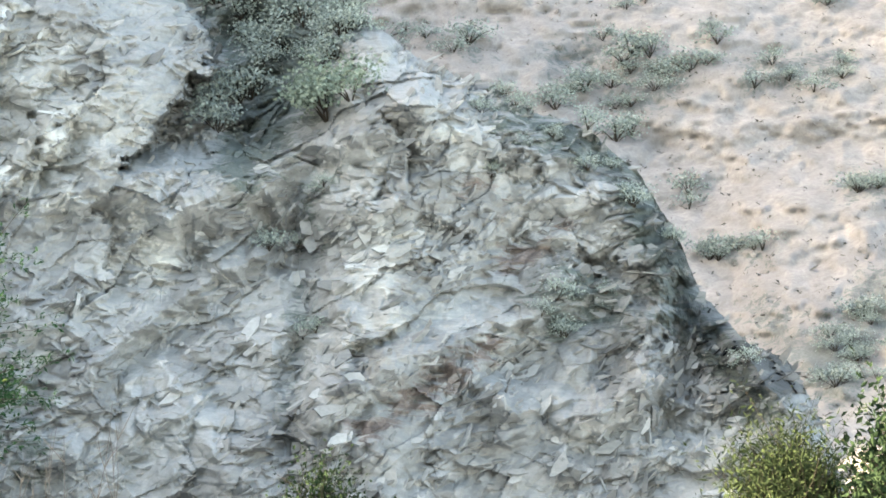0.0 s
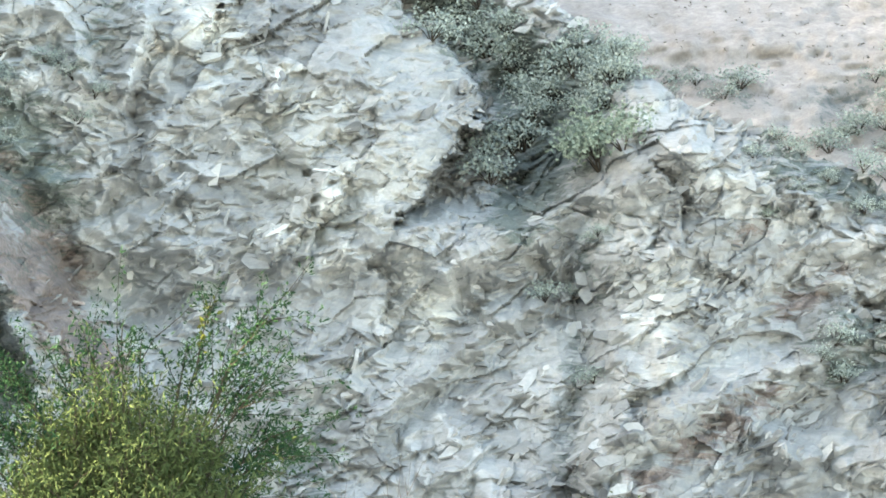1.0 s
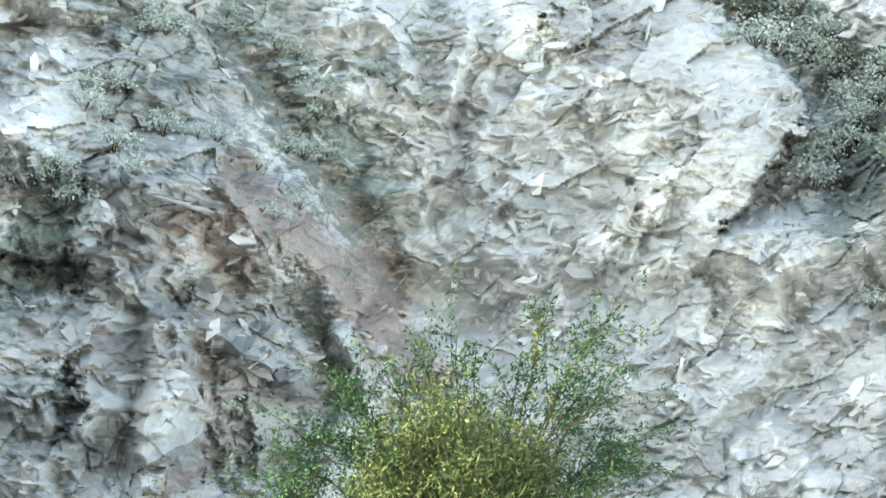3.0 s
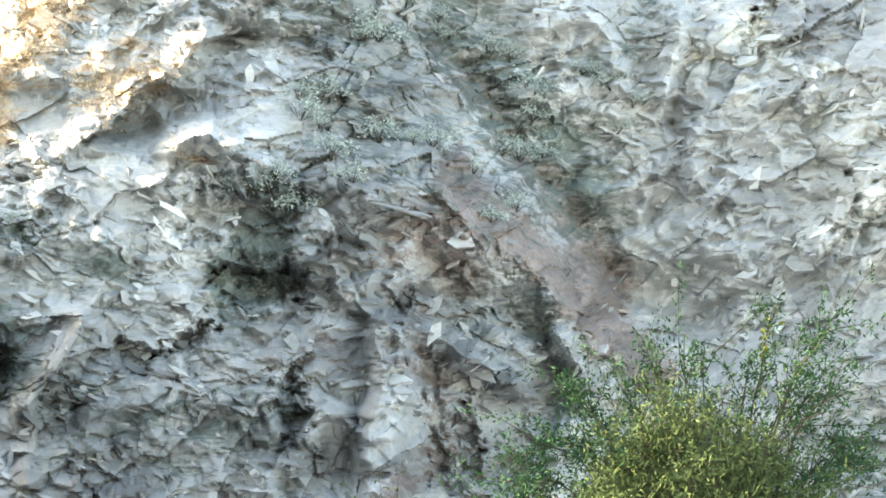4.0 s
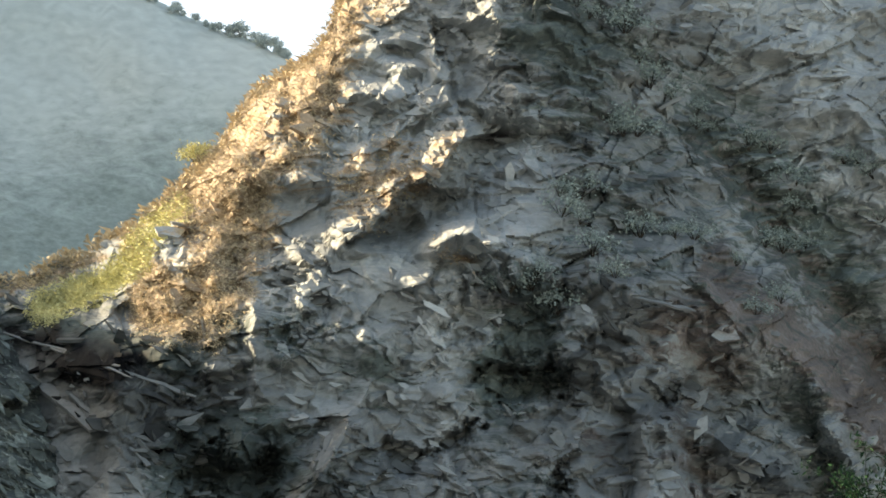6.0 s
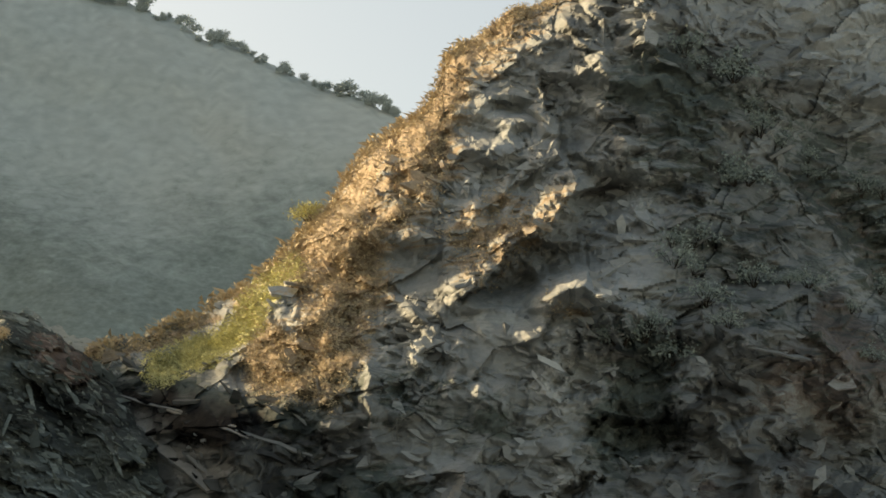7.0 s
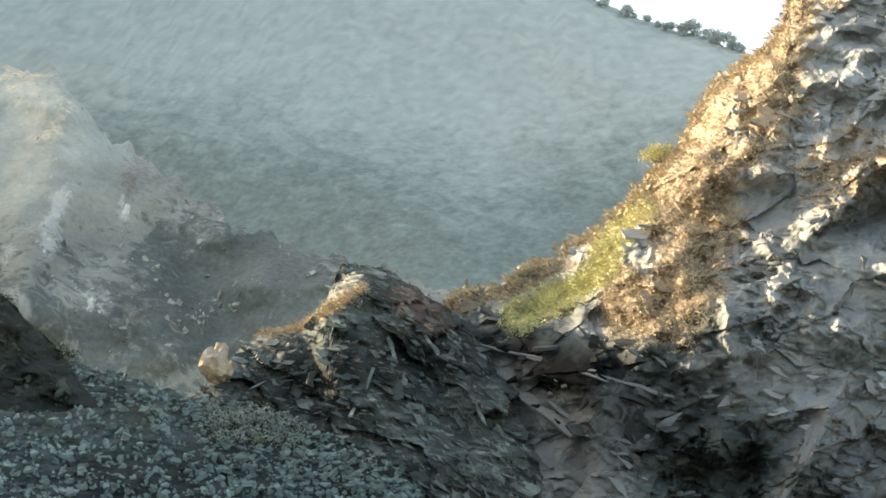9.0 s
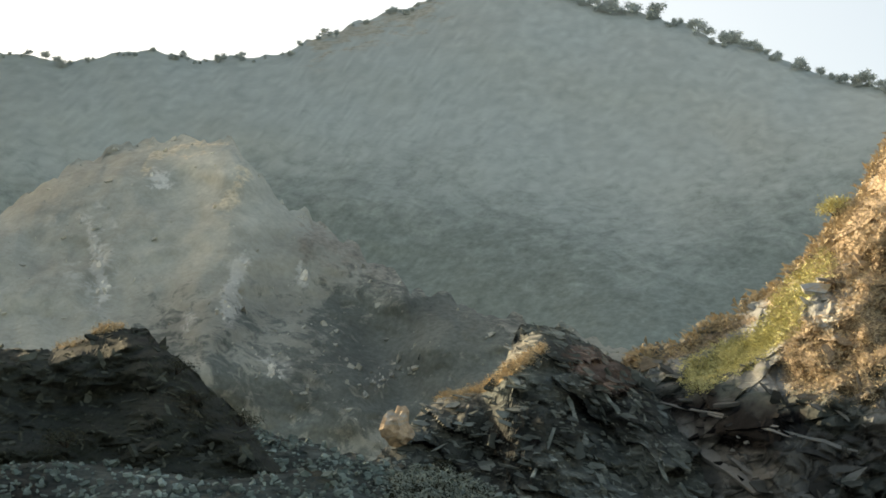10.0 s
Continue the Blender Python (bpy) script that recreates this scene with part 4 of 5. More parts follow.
def ground_height(x, y):
    d = np.hypot(x, y)
    bank = np.clip((d - 5) / 9, 0, 1)
    return bank * bank * (3 - 2 * bank) * 2.6 * np.clip((60 - d) / 30, 0, 1) * np.clip(y / 6, 0, 1) + 0.1 * np.sin(x * 0.7) * np.cos(y * 0.6) * np.clip((200 - d) / 100, 0, 1)


k = len(gx)
gi = np.arange(k * k).reshape(k, k)
gm = raw_mesh("ground", np.stack([GX, GY, ground_height(GX, GY)], -1).reshape(-1, 3), np.stack([gi[:-1, :-1], gi[:-1, 1:], gi[1:, 1:], gi[1:, :-1]], -1).ravel(), np.full((k - 1) ** 2, 4), M_BOUNCE)
put_values(gm, "pale", np.full(k * k, 1.0))
tagged(new("ground", gm), "unseen pale blue-grey valley ground that bounces fill light", "ground", kind="structure")

# ---- loose slabs on the rock ----
bare = cliff.values["veg_shade"] * 0.6 + cliff.values["dirt"] * 0.6 + cliff.values["grass"] * 0.75 + cliff.values["green"]
clump = np.clip(0.45 + 0.9 * fractal(np.stack([cliff.A, cliff.E], 1), 1.3, 4, 315, 0.6), 0.06, 1.3)
slabs(cliff, lambda A, E: clump * np.clip(1.05 - bare, 0.06, 1) * (E > 7) * (E < 23), 6500, 0.25, 1.2, bedding, 301, spread=0.4, thick=(0.25, 0.5), bright=0.04, jut=0.6)
big_slabs(cliff, lambda A, E: np.clip(0.9 - bare, 0, 1) * (E > 7.5) * (E < 22) * (0.3 + cliff.values["pale"]), 300, 0.3, 0.75, bedding, 303)
big_slabs(spur, lambda A, E: (E > 9.5) * 1.0, 220, 0.5, 1.3, lambda A, E: -48 + 40 * np.clip((A - 33.0) / 3, 0, 1), 304, tones=(-0.1, 0.4))
big_slabs(rubble, lambda A, E: (E > 9.5) * (A > 33.0), 300, 0.25, 0.6, lambda A, E: 0 * A, 306, name="stone", tones=(-0.1, 0.4), thick=(0.3, 0.6))
slabs(spur, lambda A, E: (E > 9) * 1.0, 5000, 0.15, 0.9, lambda A, E: -48 + 40 * np.clip((A - 33.0) / 3, 0, 1), 305, spread=0.3, bright=0.95)
slabs(rubble, lambda A, E: (E > 9) * np.clip(1 - rubble.values["green"], 0.05, 1), 11000, 0.13, 0.42, lambda A, E: 0 * A, 307, name="rubble_stones", spread=1.2, jut=1.0, thick=(0.7, 1.2), bright=1.0, ratio=(0.55, 0.95))
slabs(front, lambda A, E: (E > 9) * np.clip(1 - front.values["green"], 0.05, 1), 5500, 0.1, 0.33, lambda A, E: 0 * A, 308, name="rubble_stones", spread=1.2, jut=1.0, thick=(0.7, 1.2), bright=1.0, ratio=(0.55, 0.95))
slabs(mound, lambda A, E: (E > 9) * 1.0, 3500, 0.12, 0.6, lambda A, E: 10 + 0 * A, 309, spread=0.8, thick=(0.3, 0.8), bright=0.9)
slabs(mid, lambda A, E: (0.08 + mid.values["pale"]) * (E > 9), 1100, 0.3, 1.3, lambda A, E: 60 + 0 * A, 311, spread=0.6, thick=(0.3, 0.8), bright=0.25, ratio=(0.4, 0.9))
slabs(hill, lambda A, E: (E > 7) * (A < 12), 3000, 0.2, 0.9, lambda A, E: 10 + 0 * A, 313, spread=0.8, thick=(0.3, 0.8))


def long_slab(side, a, b, thick, seed):
    """A straight slab of bedrock that lies down the slope between two places."""
    rng = np.random.default_rng(seed)
    p, q = side.spot(a), side.spot(b)
    d = q - p
    n = d.cross(Vector((0, 0, 1))).cross(d).normalized() * 0.6 + Vector((p.x, p.y, 0)).normalized() * -0.8
    n.normalize()
    w = d.cross(n).normalized()
    steps = 7
    verts = []
    along = [side.spot((a[0] + (b[0] - a[0]) * k / 12, a[1] + (b[1] - a[1]) * k / 12)) - p - d * (k / 12) for k in range(13)]
    out = -p.normalized()
    p = p + out * max(sorted(v.dot(out) for v in along)[6], 0.0)
    for k in range(steps):
        c = p + d * (k / (steps - 1)) + n * rng.uniform(-0.2, 0.05) + w * rng.normal(0, 0.03)
        h = thick * 0.6 * rng.uniform(0.5, 1.3) * (0.5 if k in (0, steps - 1) else 1)
        for x, y in ((-1, 0.15), (-0.2, 0.3), (1, 0.1), (0.8, -0.8), (-0.8, -0.8)):
            verts.append(c + w * x * h + n * y * h)
    quads = [(5 * i + k, 5 * i + (k + 1) % 5, 5 * i + 5 + (k + 1) % 5, 5 * i + 5 + k) for i in range(steps - 1) for k in range(5)]
    loops = [v for f in quads for v in f] + [4, 3, 2, 1, 0] + [5 * steps - 5 + k for k in range(5)]
    me = raw_mesh("rock_slab", [tuple(v) for v in verts], loops, [4] * len(quads) + [5, 5], side.mat)
    put_values(me, "tone", np.full(len(verts), rng.uniform(-0.58, -0.38) if side is cliff else rng.uniform(0.6, 1.3)))
    ob = new("rock_slab", me)
    ob.parent = side.ob


for k, (a, b, w) in enumerate((((32.94, 14.27), (30.37, 12.09), 0.8), ((32.33, 13.99), (29.66, 13.15), 0.25), ((31.49, 13.8), (29.7, 13.22), 0.22), ((29.9, 13.3), (28.0, 12.75), 0.2), ((30.86, 12.79), (29.16, 11.40), 0.4), ((31.36, 13.71), (29.90, 13.39), 0.35),
                               ((30.25, 12.21), (29.05, 11.87), 0.3), ((25.24, 12.26), (25.96, 10.85), 0.4), ((24.94, 12.41), (26.08, 10.63), 0.4), ((25.14, 11.01), (23.71, 10.57), 0.25), ((24.43, 10.90), (22.75, 10.47), 0.25),
                               ((19.01, 14.98), (17.67, 14.73), 0.3), ((9.34, 17.67), (9.58, 17.02), 0.45))):
    long_slab(cliff, a, b, w, 330 + k)
for k, (a, b, w) in enumerate((((32.89, 14.61), (30.35, 12.10), 0.55), ((33.62, 14.28), (32.92, 13.45), 0.3), ((34.35, 14.18), (33.89, 13.00), 0.3), ((34.60, 13.48), (35.10, 12.44), 0.3), ((35.17, 15.48), (34.32, 15.39), 0.4))):
    long_slab(spur, a, b, w, 350 + k)


# ---- plants ----
def tube(path, radius, tip=0.25, sides=4):
    """Rings of points along a path, and their quads."""
    pts = np.asarray(path, float)
    rings, quads = [], []
    for i, p in enumerate(pts):
        d = Vector(pts[min(i + 1, len(pts) - 1)] - pts[max(i - 1, 0)]).normalized()
        u = d.orthogonal().normalized()
        w = d.cross(u)
        r = radius * (1 - (1 - tip) * i / (len(pts) - 1))
        rings += [p + r * (math.cos(a) * np.array(u) + math.sin(a) * np.array(w)) for a in np.arange(sides) * 2 * math.pi / sides]
    for i in range(len(pts) - 1):
        for k in range(sides):
            quads.append((i * sides + k, i * sides + (k + 1) % sides, (i + 1) * sides + (k + 1) % sides, (i + 1) * sides + k))
    return rings, quads


def stems_mesh(name, paths, radius, mat):
    verts, quads = [], []
    for path in paths:
        r, q = tube(path, radius)
        quads += [tuple(v + len(verts) for v in f) for f in q]
        verts += r
    return raw_mesh(name, verts, np.array(quads).ravel(), np.full(len(quads), 4), mat)


def leaves_mesh(name, places, length, width, mat, rng, along=None, droop=0.0):
    """Folded pointed leaves, two triangles on each side of a rib."""
    n = len(places)
    p = np.asarray(places, float)
    d = rng.normal(0, 1, (n, 3)) if along is None else np.asarray(along) + rng.normal(0, 0.5, (n, 3))
    d[:, 2] -= droop
    d /= np.linalg.norm(d, axis=1)[:, None] + 1e-9
    s = np.cross(d, rng.normal(0, 1, (n, 3)))
    s /= np.linalg.norm(s, axis=1)[:, None] + 1e-9
    up = np.cross(s, d)
    ln = (length * rng.uniform(0.6, 1.3, n))[:, None]
    wd = (width * rng.uniform(0.6, 1.3, n))[:, None]
    v = np.stack([p, p + d * ln * 0.5 + s * wd * 0.5 + up * wd * 0.2, p + d * ln, p + d * ln * 0.5 - s * wd * 0.5 + up * wd * 0.2], 1)
    base = 4 * np.arange(n)[:, None]
    loops = np.concatenate([base + [0, 1, 2], base + [0, 2, 3]], 1).ravel()
    return raw_mesh(name, v.reshape(-1, 3), loops, np.full(2 * n, 3), mat)


def part(name, me, parent, label=""):
    ob = new(name, me)
    ob.parent = parent
    return tagged(ob, label)


def arch(base, tip, rise, steps, rng, wobble=0.04):
    """A path from base to tip that bows upward."""
    base, tip = np.asarray(base, float), np.asarray(tip, float)
    k = np.linspace(0, 1, steps)[:, None]
    p = base + (tip - base) * k + np.array([0, 0, 1]) * rise * np.sin(np.pi * k)
    size = np.linalg.norm(tip - base)
    p[1:] += rng.normal(0, wobble * size / steps, (steps - 1, 3)).cumsum(0)
    return p


def bush_variant(seed, mat, count=420, leaf=0.16, spread=1.0, height=0.75):
    """Meshes of a wild bush about two metres across: its stems, and leaves in uneven clumps."""
    rng = np.random.default_rng(seed)
    paths, places = [], []
    clumps = rng.integers(9, 14)
    for c in range(clumps):
        a, r = rng.uniform(0, 2 * math.pi), rng.uniform(0.15, 1.0) ** 0.7 * spread
        tip = np.array([r * math.cos(a), r * math.sin(a), height * (1.15 - 0.55 * r * r / spread ** 2) * rng.uniform(0.6, 1.25)])
        path = arch((0, 0, -0.15), tip, 0.15, 6, rng, 0.1)
        paths.append(path)
        m = count // clumps
        size = rng.uniform(0.16, 0.34)
        places.append(tip + rng.normal(0, 1, (m, 3)) * [size, size, size * 0.7])
        places.append(path[rng.integers(3, 6, m // 6)] + rng.normal(0, 0.12, (m // 6, 3)))
    return stems_mesh("branchwork", paths, 0.025, M_BARK), leaves_mesh("foliage", np.concatenate(places), leaf, leaf * 0.6, mat, rng)


def bush(meshes, place, size, turn, label, category="shrub", group="", flat=1.0):
    ob = new("shrub")
    ob.matrix_world = Matrix.Translation(place) @ Matrix.Rotation(turn, 4, "Z") @ Matrix.Diagonal((size, size, size * flat, 1))
    part("branchwork", meshes[0], ob)
    part("foliage", meshes[1], ob)
    return tagged(ob, label, category, group)


rng = np.random.default_rng(77)
DULL = [bush_variant(460 + k, M_DULL, 700, leaf=0.11, height=0.6) for k in range(2)]
GREY = [bush_variant(400 + k, M_SHRUB, leaf=0.16) for k in range(4)]
PALE = [bush_variant(440 + k, M_PALESHRUB, 600, leaf=0.15) for k in range(2)]


def plant(side, meshes, places, low, high, label, group, flat=1.0):
    for p in places:
        bush(meshes[rng.integers(len(meshes))], side.spot(p), rng.uniform(low, high), rng.uniform(0, 6.28), label, group=group, flat=flat)


def around(places, each, spread):
    return [(a + rng.normal(0, spread), e + rng.normal(0, spread * 0.6)) for a, e in places for _ in range(each)]


plant(hill, GREY, around([(0.29, 17.46), (-0.44, 17.05), (-3.38, 16.97), (-4.11, 16.84), (-4.83, 16.36), (-3.0, 16.5), (-2.6, 16.2), (-4.5, 16.7), (-5.44, 16.57), (-6.89, 16.53), (-7.73, 16.39), (-8.45, 16.59), (-3.72, 15.79), (-4.20, 15.20), (-2.39, 16.05)], 2, 0.28), 1.8, 3.4, "grey-green shrub on the dry hillside", "hillside shrubs", 0.8)
plant(hill, GREY, around([(-5.26, 14.01), (-9.07, 14.01), (-6.19, 12.82), (-5.71, 12.72), (-8.98, 11.46), (-8.49, 10.90), (-9.20, 14.13), (-6.54, 12.70), (-8.25, 10.56), (-9.20, 10.99), (-8.51, 11.48), (-8.93, 10.08), (-8.00, 9.98), (-8.72, 10.54), (1.03, 17.58), (-8.50, 17.86), (-4.25, 18.00), (-5.82, 17.26)], 2, 0.25), 1.2, 2.8, "grey-green shrub on the dry hillside", "hillside shrubs", 0.8)
plant(cliff, GREY, around([(2.26, 17.92), (2.87, 17.44), (3.72, 16.85), (4.31, 16.13), (4.79, 15.66), (2.74, 16.98), (2.01, 17.45), (3.48, 17.78), (6.3, 19.5), (5.6, 19.0), (5.0, 18.4), (4.4, 17.8), (5.9, 18.6), (4.6, 18.6), (3.9, 17.2)], 4, 0.3), 0.9, 2.0, "dark shrub in the shaded gully", "gully shrubs")
plant(cliff, PALE, around([(2.37, 16.11), (2.73, 15.93), (2.00, 15.99), (2.54, 15.64)], 1, 0.12), 2.0, 2.5, "pale green bush at the gully's mouth", "gully bushes")
plant(cliff, GREY, around([(-1.05, 16.06), (-1.90, 15.76), (-2.75, 15.34), (-3.59, 14.74), (-4.30, 13.80), (-4.88, 12.97), (-6.49, 10.48), (-2.11, 11.60), (-3.31, 11.82), (-2.82, 11.12), (2.53, 14.17), (3.24, 12.87), (2.97, 11.12), (-1.16, 14.65)], 2, 0.25), 0.6, 1.2, "low dark shrub rooted in the broken rock", "cliff shrubs")
plant(cliff, GREY, around([(17.32, 18.61), (16.56, 18.05), (15.80, 17.14), (15.04, 16.22), (16.71, 15.24), (14.09, 17.65), (19.40, 15.60), (21.43, 15.04), (16.01, 16.20), (13.82, 16.60)], 3, 0.35), 0.6, 1.3, "grey-green shrub on the steep rock", "cliff shrubs")
plant(cliff, GREY, around([(18.93, 19.27), (18.19, 18.92), (19.67, 18.57), (21.61, 15.05), (20.88, 14.82), (17.96, 16.11), (20.40, 16.47), (19.28, 20.55), (20.26, 20.82), (18.82, 19.84), (18.87, 18.22), (20.36, 17.10)], 2, 0.25), 0.7, 1.4, "dark shrub on the shaded rock", "cliff shrubs")
plant(cliff, [bush_variant(445, M_GRASS, 600, leaf=0.15)], [(28.55, 17.72), (28.37, 17.68)], 0.9, 1.1, "lone green bush on the sunlit crest", "crest bushes")
plant(rubble, DULL, around([(36.80, 12.27), (37.75, 12.38)], 3, 0.3), 0.5, 0.8, "low dry shrub among the rubble", "rubble shrubs", 0.6)
plant(mound, DULL, around([(42.07, 13.96), (41.34, 13.50), (42.80, 14.41), (45.36, 12.84), (44.90, 12.97)], 1, 0.1), 0.7, 1.2, "dry grey shrub on the shaded mound", "mound shrubs", 0.7)


def tufts(side, weight, count, length, mat, seed, name, parent=None):
    """Grass, blade by blade."""
    rng = np.random.default_rng(seed)
    i = np.repeat(pick(side, rng, weight, count), 5)
    n = len(i)
    p = side.P[i] + rng.normal(0, 0.14, (n, 3))
    d = np.stack([rng.normal(0, 0.5, n) - 0.15, rng.normal(0, 0.5, n), rng.uniform(0.5, 1.2, n)], 1)
    s = rng.normal(0, 1, (n, 3))
    s /= np.linalg.norm(s, axis=1)[:, None]
    ln = (length * rng.uniform(0.5, 1.4, n))[:, None]
    bend = np.stack([rng.normal(0, 0.4, n), rng.normal(0, 0.4, n), -rng.uniform(0.1, 0.6, n)], 1)
    v = np.stack([p - s * 0.012, p + s * 0.012, p + d * ln * 0.6 + s * 0.009, p + (d + bend) * ln], 1)
    base = 4 * np.arange(n)[:, None]
    me = raw_mesh(name, v.reshape(-1, 3), np.concatenate([base + [0, 1, 2], base + [0, 2, 3]], 1).ravel(), np.full(2 * n, 3), mat)
    ob = new(name, me)
    ob.parent = side.ob
    return tagged(ob, kind="stuff")


tufts(cliff, lambda A, E: np.clip(cliff.values["grass"] - 0.25, 0, 1) * (A > 15), 9000, 0.17, M_STRAW, 501, "dry_grass")
tufts(cliff, lambda A, E: np.clip(cliff.values["green"] - 0.12, 0, 1) ** 0.6, 4500, 0.18, M_GRASS, 503, "green_grass")
tufts(cliff, lambda A, E: (A > 25) * (A < 33.2) * np.clip(1 - (cliff_top(A) - E) / 0.25, 0, 1), 500, 0.4, M_STRAW, 513, "tall_dry_grass")
tufts(spur, lambda A, E: np.clip(spur.values["grass"] - 0.2, 0, 1), 1800, 0.12, M_STRAW, 505, "dry_grass")
tufts(mound, lambda A, E: np.clip(mound.values["grass"] - 0.2, 0, 1), 450, 0.1, M_STRAW, 507, "dry_grass")
tufts(rubble, lambda A, E: np.clip(rubble.values["green"] - 0.2, 0, 1), 900, 0.2, M_SHRUB, 509, "sparse_grass")
tufts(hill, lambda A, E: (E > 7) * (A < 12), 3000, 0.4, M_DRYSTEM, 511, "dry_grass")


# ---- trees on the far crest ----
def far_tree_meshes(seed):
    rng = np.random.default_rng(seed)
    trunk = [arch((0, 0, -0.1), (rng.normal(0, 0.05), 0, 0.55), 0, 5, rng)]
    places = []
    for c in range(9):
        tip = np.array([rng.normal(0, 0.26), rng.normal(0, 0.26), rng.uniform(0.3, 0.85)])
        trunk.append(arch(trunk[0][3], tip, 0.03, 4, rng))
        places.append(tip + rng.normal(0, 1, (90, 3)) * [0.14, 0.14, 0.10])
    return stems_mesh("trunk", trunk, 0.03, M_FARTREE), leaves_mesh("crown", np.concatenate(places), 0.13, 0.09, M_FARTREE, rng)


TREES = [far_tree_meshes(600 + k) for k in range(5)]
crest_el = lambda a: float(far.E[far.A == far.A[np.argmin(np.abs(far.A - a))]].max())
for k in range(170):
    a = 26.4 + 20.4 * (k + rng.uniform(0, 0.9)) / 170
    if rng.random() < (0.2 if a < 32 else 0.4):
        continue
    ob = new("tree")
    size = (2.5 + 4.5 * rng.random() ** 2) * (1.0 if a < 35 else 0.55)
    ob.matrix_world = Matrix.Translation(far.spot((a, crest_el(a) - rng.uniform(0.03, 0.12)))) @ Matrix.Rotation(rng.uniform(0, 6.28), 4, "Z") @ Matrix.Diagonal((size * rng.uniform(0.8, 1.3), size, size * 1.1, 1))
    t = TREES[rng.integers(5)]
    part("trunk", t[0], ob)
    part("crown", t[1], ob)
    tagged(ob, "small tree with haze-paled leaves on the hazy mountain crest", "tree", "crest trees")

# ---- sunlit boulder at the end of the spur ----


def boulder(place, size, seed, label):
    bm = bmesh.new()
    bmesh.ops.create_icosphere(bm, subdivisions=3, radius=1)
    co = np.array([v.co for v in bm.verts])
    q = np.stack([np.arctan2(co[:, 1], co[:, 0]) * 1.2, co[:, 2] * 1.4], 1)
    d = 0.95 + 0.42 * shards(q, 1.1, 0.8, 20, seed, 0.9, 0.4, 0.12) + 0.06 * fractal(q, 0.3, 3, seed)
    for v, f in zip(bm.verts, d):
        v.co = v.co * f
        v.co.x *= 0.85 - 0.2 * v.co.z
        v.co.z *= 1.3 if v.co.z > 0 else 0.7
    me = bpy.data.meshes.new("boulder")
    bm.to_mesh(me)
    bm.free()
    me.shade_flat()
    me.materials.append(M_CLIFF)
    # Grass-mask gold and a raised tone put the sunlit look into the colour.
    put_values(me, "pale", np.full(len(me.vertices), 0.2))
    put_values(me, "grass", np.full(len(me.vertices), 0.8))
    put_values(me, "tone", np.full(len(me.vertices), 0.35))
    ob = new("boulder", me)
    ob.matrix_world = Matrix.Translation(place) @ Matrix.Diagonal((size, size, size, 1))
    return tagged(ob, label, "boulder")


boulder(spur.spot((37.69, 13.33)) + Vector((-0.2, -0.9, 0.0)), 1.15, 3, "pale sunlit boulder on the end of the dark spur")
boulder(cliff.spot((32.86, 14.81)) + Vector((0, -0.4, 0)), 0.32, 5, "small white stone on the saddle")


# ---- bank plants close to the camera ----
def at(place, dist):
    a, e = radians(place[0]), radians(place[1])
    return np.array([-dist * math.sin(a), dist * math.cos(a), EYE + dist * math.tan(e)])


def rooted(az, dist):
    a = radians(az)
    x, y = -dist * math.sin(a), dist * math.cos(a)
    return np.array([x, y, float(ground_height(np.array(x), np.array(y))) - 0.05])


def leafy(paths, rng, per, start, spread):
    places, along = [], []
    for path in paths:
        seg = np.diff(path, axis=0)
        for _ in range(per):
            k = rng.uniform(start, 1) * (len(path) - 1.001)
            i = int(k)
            places.append(path[i] + seg[i] * (k - i) + rng.normal(0, spread, 3))
            d = seg[i] / (np.linalg.norm(seg[i]) + 1e-9)
            along.append(d * 0.6 + rng.normal(0, 0.7, 3))
    return places, along


def twigs(paths, rng, each, length, start=0.35):
    out = []
    for path in paths:
        for _ in range(each):
            i = rng.integers(int(start * len(path)), len(path) - 1)
            d = path[i + 1] - path[i]
            d = d / np.linalg.norm(d) + rng.normal(0, 0.6, 3)
            out.append(arch(path[i], path[i] + d * length * rng.uniform(0.5, 1.3), 0.02, 5, rng, 0.15))
    return out


def thorn_shrub(dist, root, tips, extra, mat, seed, label, low, high, per=130):
    """A sprawling shrub: long arching stems to the given tips and shorter ones between, with side twigs and small leaves."""
    rng = np.random.default_rng(seed)
    base = rooted(root[0], dist)
    paths = [arch(base + rng.normal(0, 0.08, 3) * [1, 1, 0], at(t, dist + rng.uniform(-0.3, 0.3)), 0.12 + 0.13 * abs(t[0] - root[0]), 14, rng, 0.05) for t in tips]
    for _ in range(extra):
        x = rng.uniform(-1, 1)
        t = (root[0] + x * low, high[0] + (high[1] - high[0]) * rng.uniform(0.3, 1) * (1 - 0.6 * x * x))
        paths.append(arch(base + rng.normal(0, 0.15, 3) * [1, 1, 0], at(t, dist + rng.uniform(-0.7, 0.7)), 0.25, 10, rng, 0.08))
    side_twigs = twigs(paths, rng, 12, 0.3, 0.45)
    ob = new("thorn_shrub")
    for path in paths:
        part("stem", stems_mesh("stem", [path], 0.014, M_BARK), ob)
    part("brushwood", stems_mesh("brushwood", side_twigs, 0.004, M_BARK), ob)
    p1, a1 = leafy(side_twigs, rng, per // 2, 0.0, 0.025)
    p2, a2 = leafy(paths, rng, per, 0.35, 0.03)
    part("foliage", leaves_mesh("foliage", p1 + p2, 0.042, 0.013, mat, rng, a1 + a2), ob)
    p3, a3 = leafy([paths[0][-4:]], rng, 40, 0.2, 0.02)
    part("young_foliage", leaves_mesh("young_foliage", p3, 0.045, 0.024, M_YELLOW, rng, a3), ob, "yellow-green young leaves")
    return tagged(ob, label, "shrub")


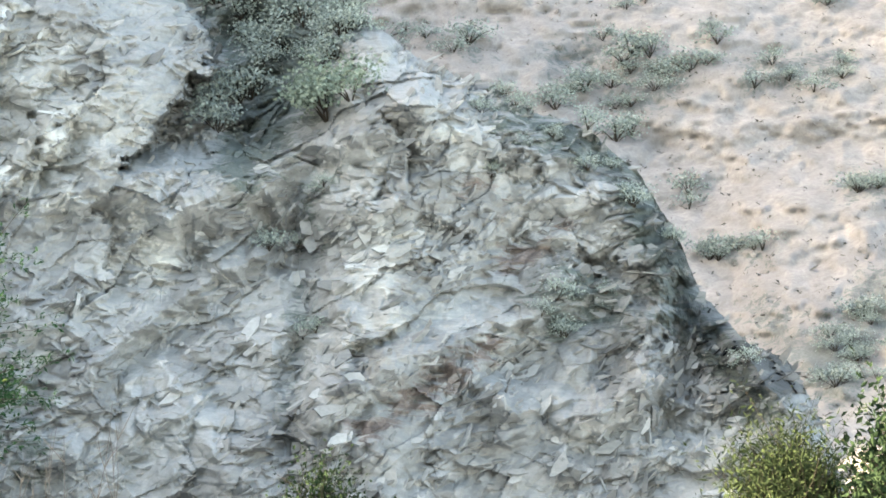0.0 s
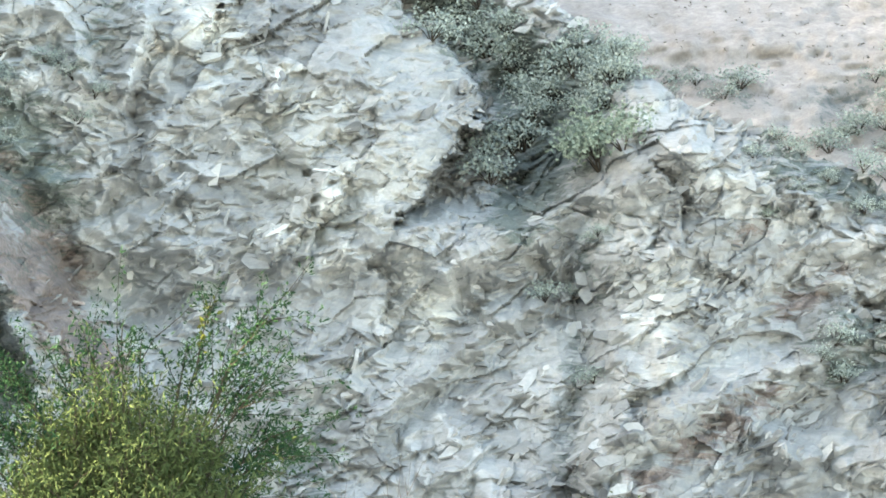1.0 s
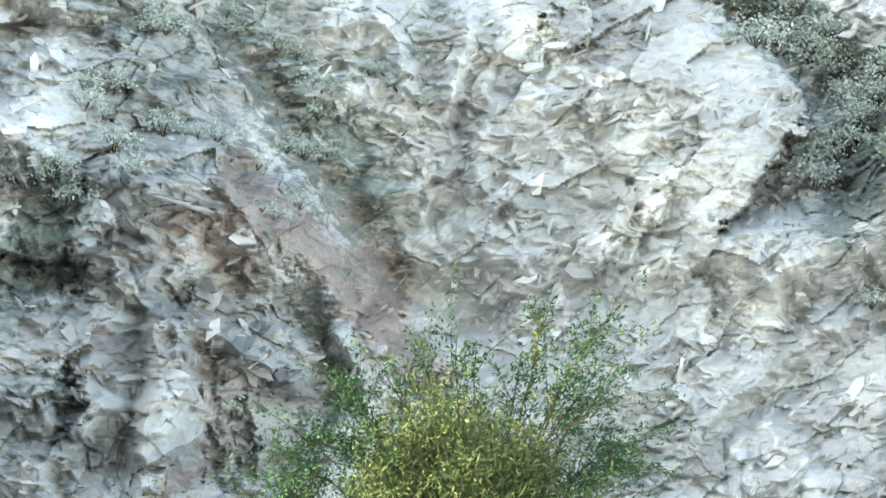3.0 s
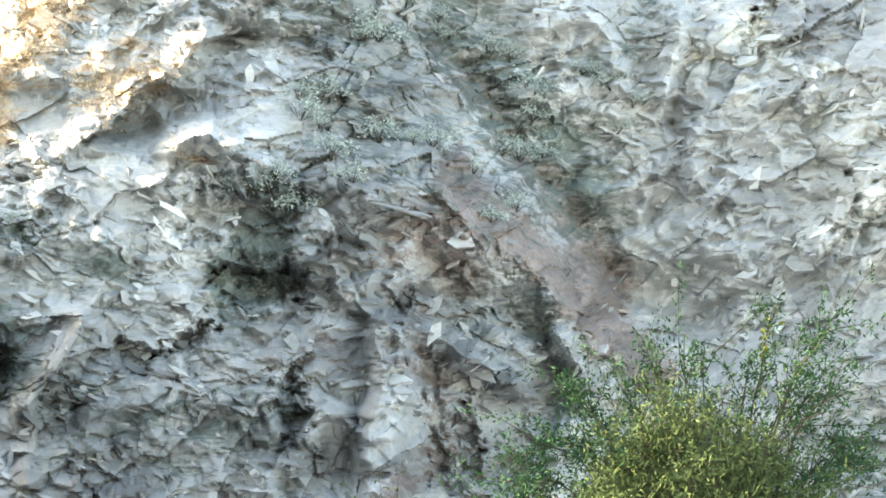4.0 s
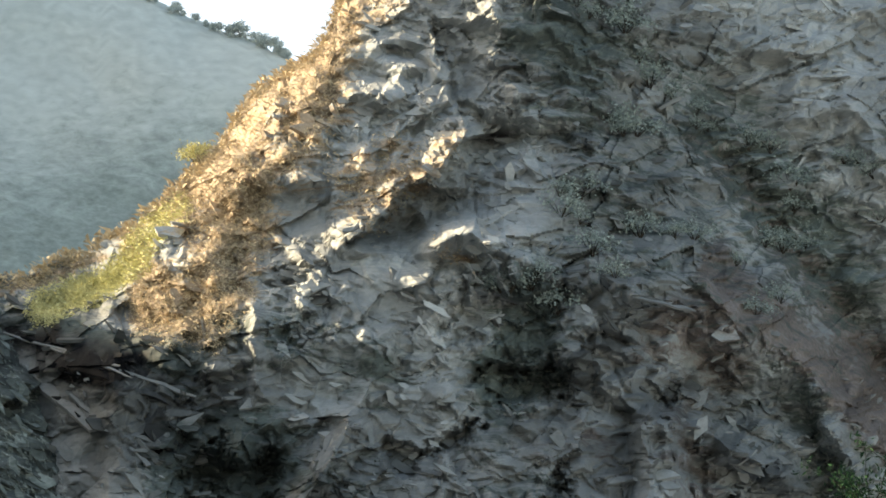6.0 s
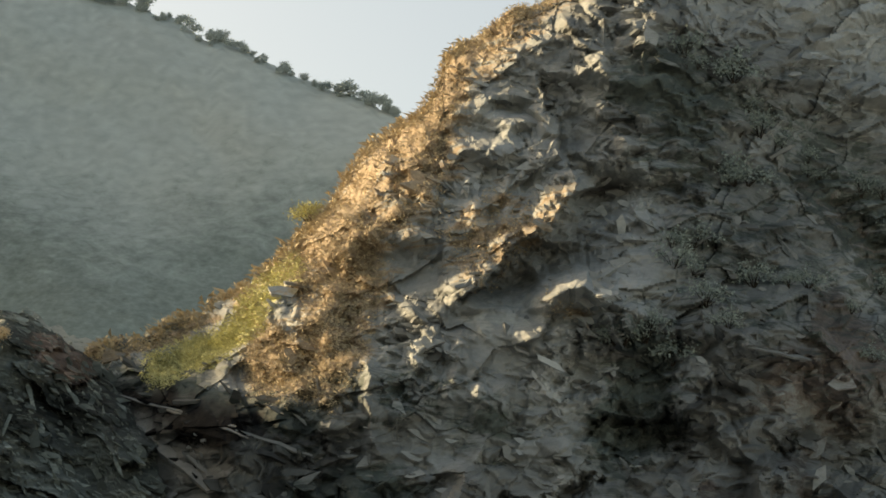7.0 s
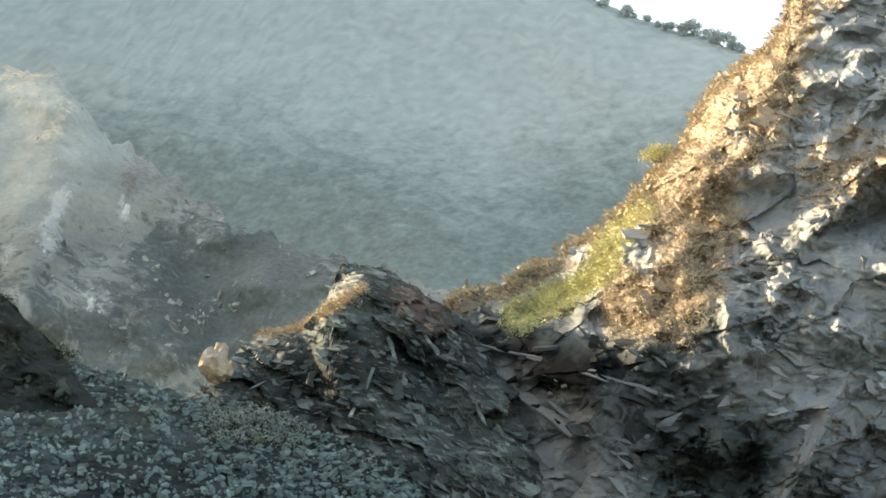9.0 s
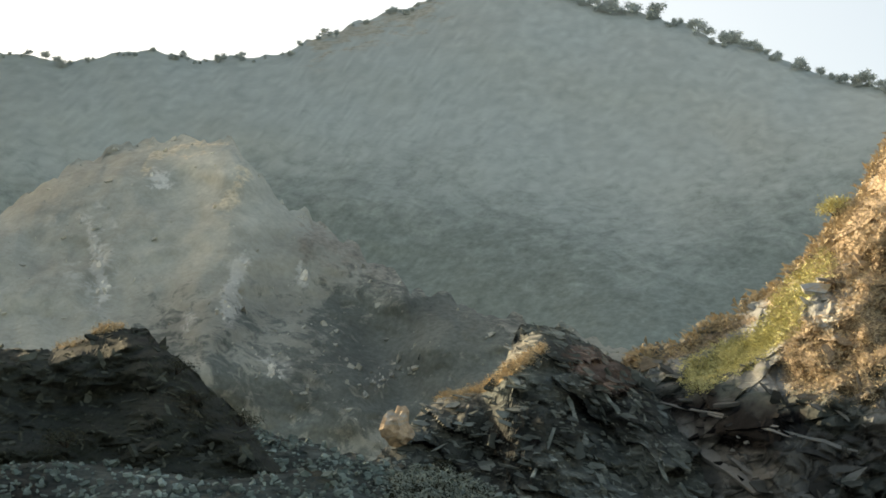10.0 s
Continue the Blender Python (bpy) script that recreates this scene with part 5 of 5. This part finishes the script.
def dense_bush(dist, centre, half, mat, seed, label, stems, leaf, count, slim=0.5):
    """A rounded twiggy bush: many upright stems that end on an uneven dome, thick with small leaves."""
    rng = np.random.default_rng(seed)
    base = rooted(centre[0], dist)
    top = at(centre, dist)
    w = half * dist * math.pi / 180
    paths = []
    for _ in range(stems):
        a, r = rng.uniform(0, 6.28), rng.uniform(0, 1) ** 0.6
        x, y = r * w * math.cos(a), r * w * math.sin(a) * 0.7
        h = (top[2] - base[2]) * (1 - 0.38 * r ** 2.2) * rng.uniform(0.75, 1.05)
        paths.append(arch(base + np.array([x, y, 0]) * 0.35, base + np.array([x, y, h]), 0.05, 9, rng, 0.08))
    side_twigs = twigs(paths, rng, 10, 0.22, 0.55)
    ob = new("bush")
    part("branchwork", stems_mesh("branchwork", paths, 0.008, M_BARK), ob)
    part("brushwood", stems_mesh("brushwood", side_twigs, 0.003, M_BARK), ob)
    p1, a1 = leafy(side_twigs, rng, count // len(side_twigs), 0.0, 0.035)
    p2, a2 = leafy(paths, rng, count // 2 // len(paths), 0.6, 0.06)
    part("foliage", leaves_mesh("foliage", p1 + p2, leaf, leaf * slim, mat, rng, a1 + a2), ob)
    return tagged(ob, label, "bush")


thorn_shrub(16.3, (12.13, 8.90), [(10.71, 12.77), (12.59, 12.16), (9.37, 12.20), (8.58, 9.62), (11.27, 11.71), (12.05, 11.70), (13.71, 11.09), (14.66, 10.95), (15.36, 10.12), (10.14, 11.49), (9.31, 10.80), (8.83, 9.99), (9.07, 9.40), (15.82, 9.75), (15.92, 9.05), (14.29, 10.49), (13.00, 11.69), (9.90, 11.03)], 9, M_LEAF, 701,
    "sprawling thorny green shrub with arching stems on the bank", 2.6, (9.0, 10.8), per=100)
dense_bush(15.7, (12.4, 10.55), 2.6, M_OLIVE, 703, "dense olive-yellow bush on the bank before the cliff", 240, 0.05, 62000, slim=0.24)
dense_bush(15.9, (15.63, 9.23), 0.9, M_LEAF, 705, "small leafy green bush beside the olive bush", 80, 0.028, 20000)
dense_bush(15.0, (-6.96, 8.44), 1.4, M_FEATHER, 707, "light yellow-green feathery bush on the bank", 150, 0.045, 45000, slim=0.24)
dense_bush(14.5, (-10.08, 9.64), 1.9, M_DEEP, 709, "dark green broad-leaved bush on the bank", 120, 0.05, 20000)
dense_bush(19.0, (2.35, 8.23), 1.2, M_DEEP, 711, "dark low bush at the foot of the view", 70, 0.04, 9000)
dense_bush(19.0, (18.31, 9.01), 0.7, M_DEEP, 713, "dark low bush at the foot of the view", 50, 0.04, 6000)


def dry_stalks(dist, tips, seed, label):
    rng = np.random.default_rng(seed)
    ob = new("dry_stalks")
    for t in tips:
        tip = at(t, dist)
        base = rooted(t[0] + rng.normal(0, 0.12), dist)
        path = arch(base, tip, 0.03, 9, rng, 0.06)
        st = part("stalk", stems_mesh("stalk", [path], 0.005, M_DRYSTEM), ob)
        part("brushwood", stems_mesh("brushwood", twigs([path], rng, 6, 0.18, 0.5), 0.003, M_DRYSTEM), st)
    return tagged(ob, label, "dry plant")


dry_stalks(15.0, [(7.85, 9.00), (7.52, 8.78), (6.85, 9.43), (6.44, 9.49), (8.50, 8.35), (8.98, 8.69), (8.15, 8.24)], 721, "dry pale stalks standing on the bank")
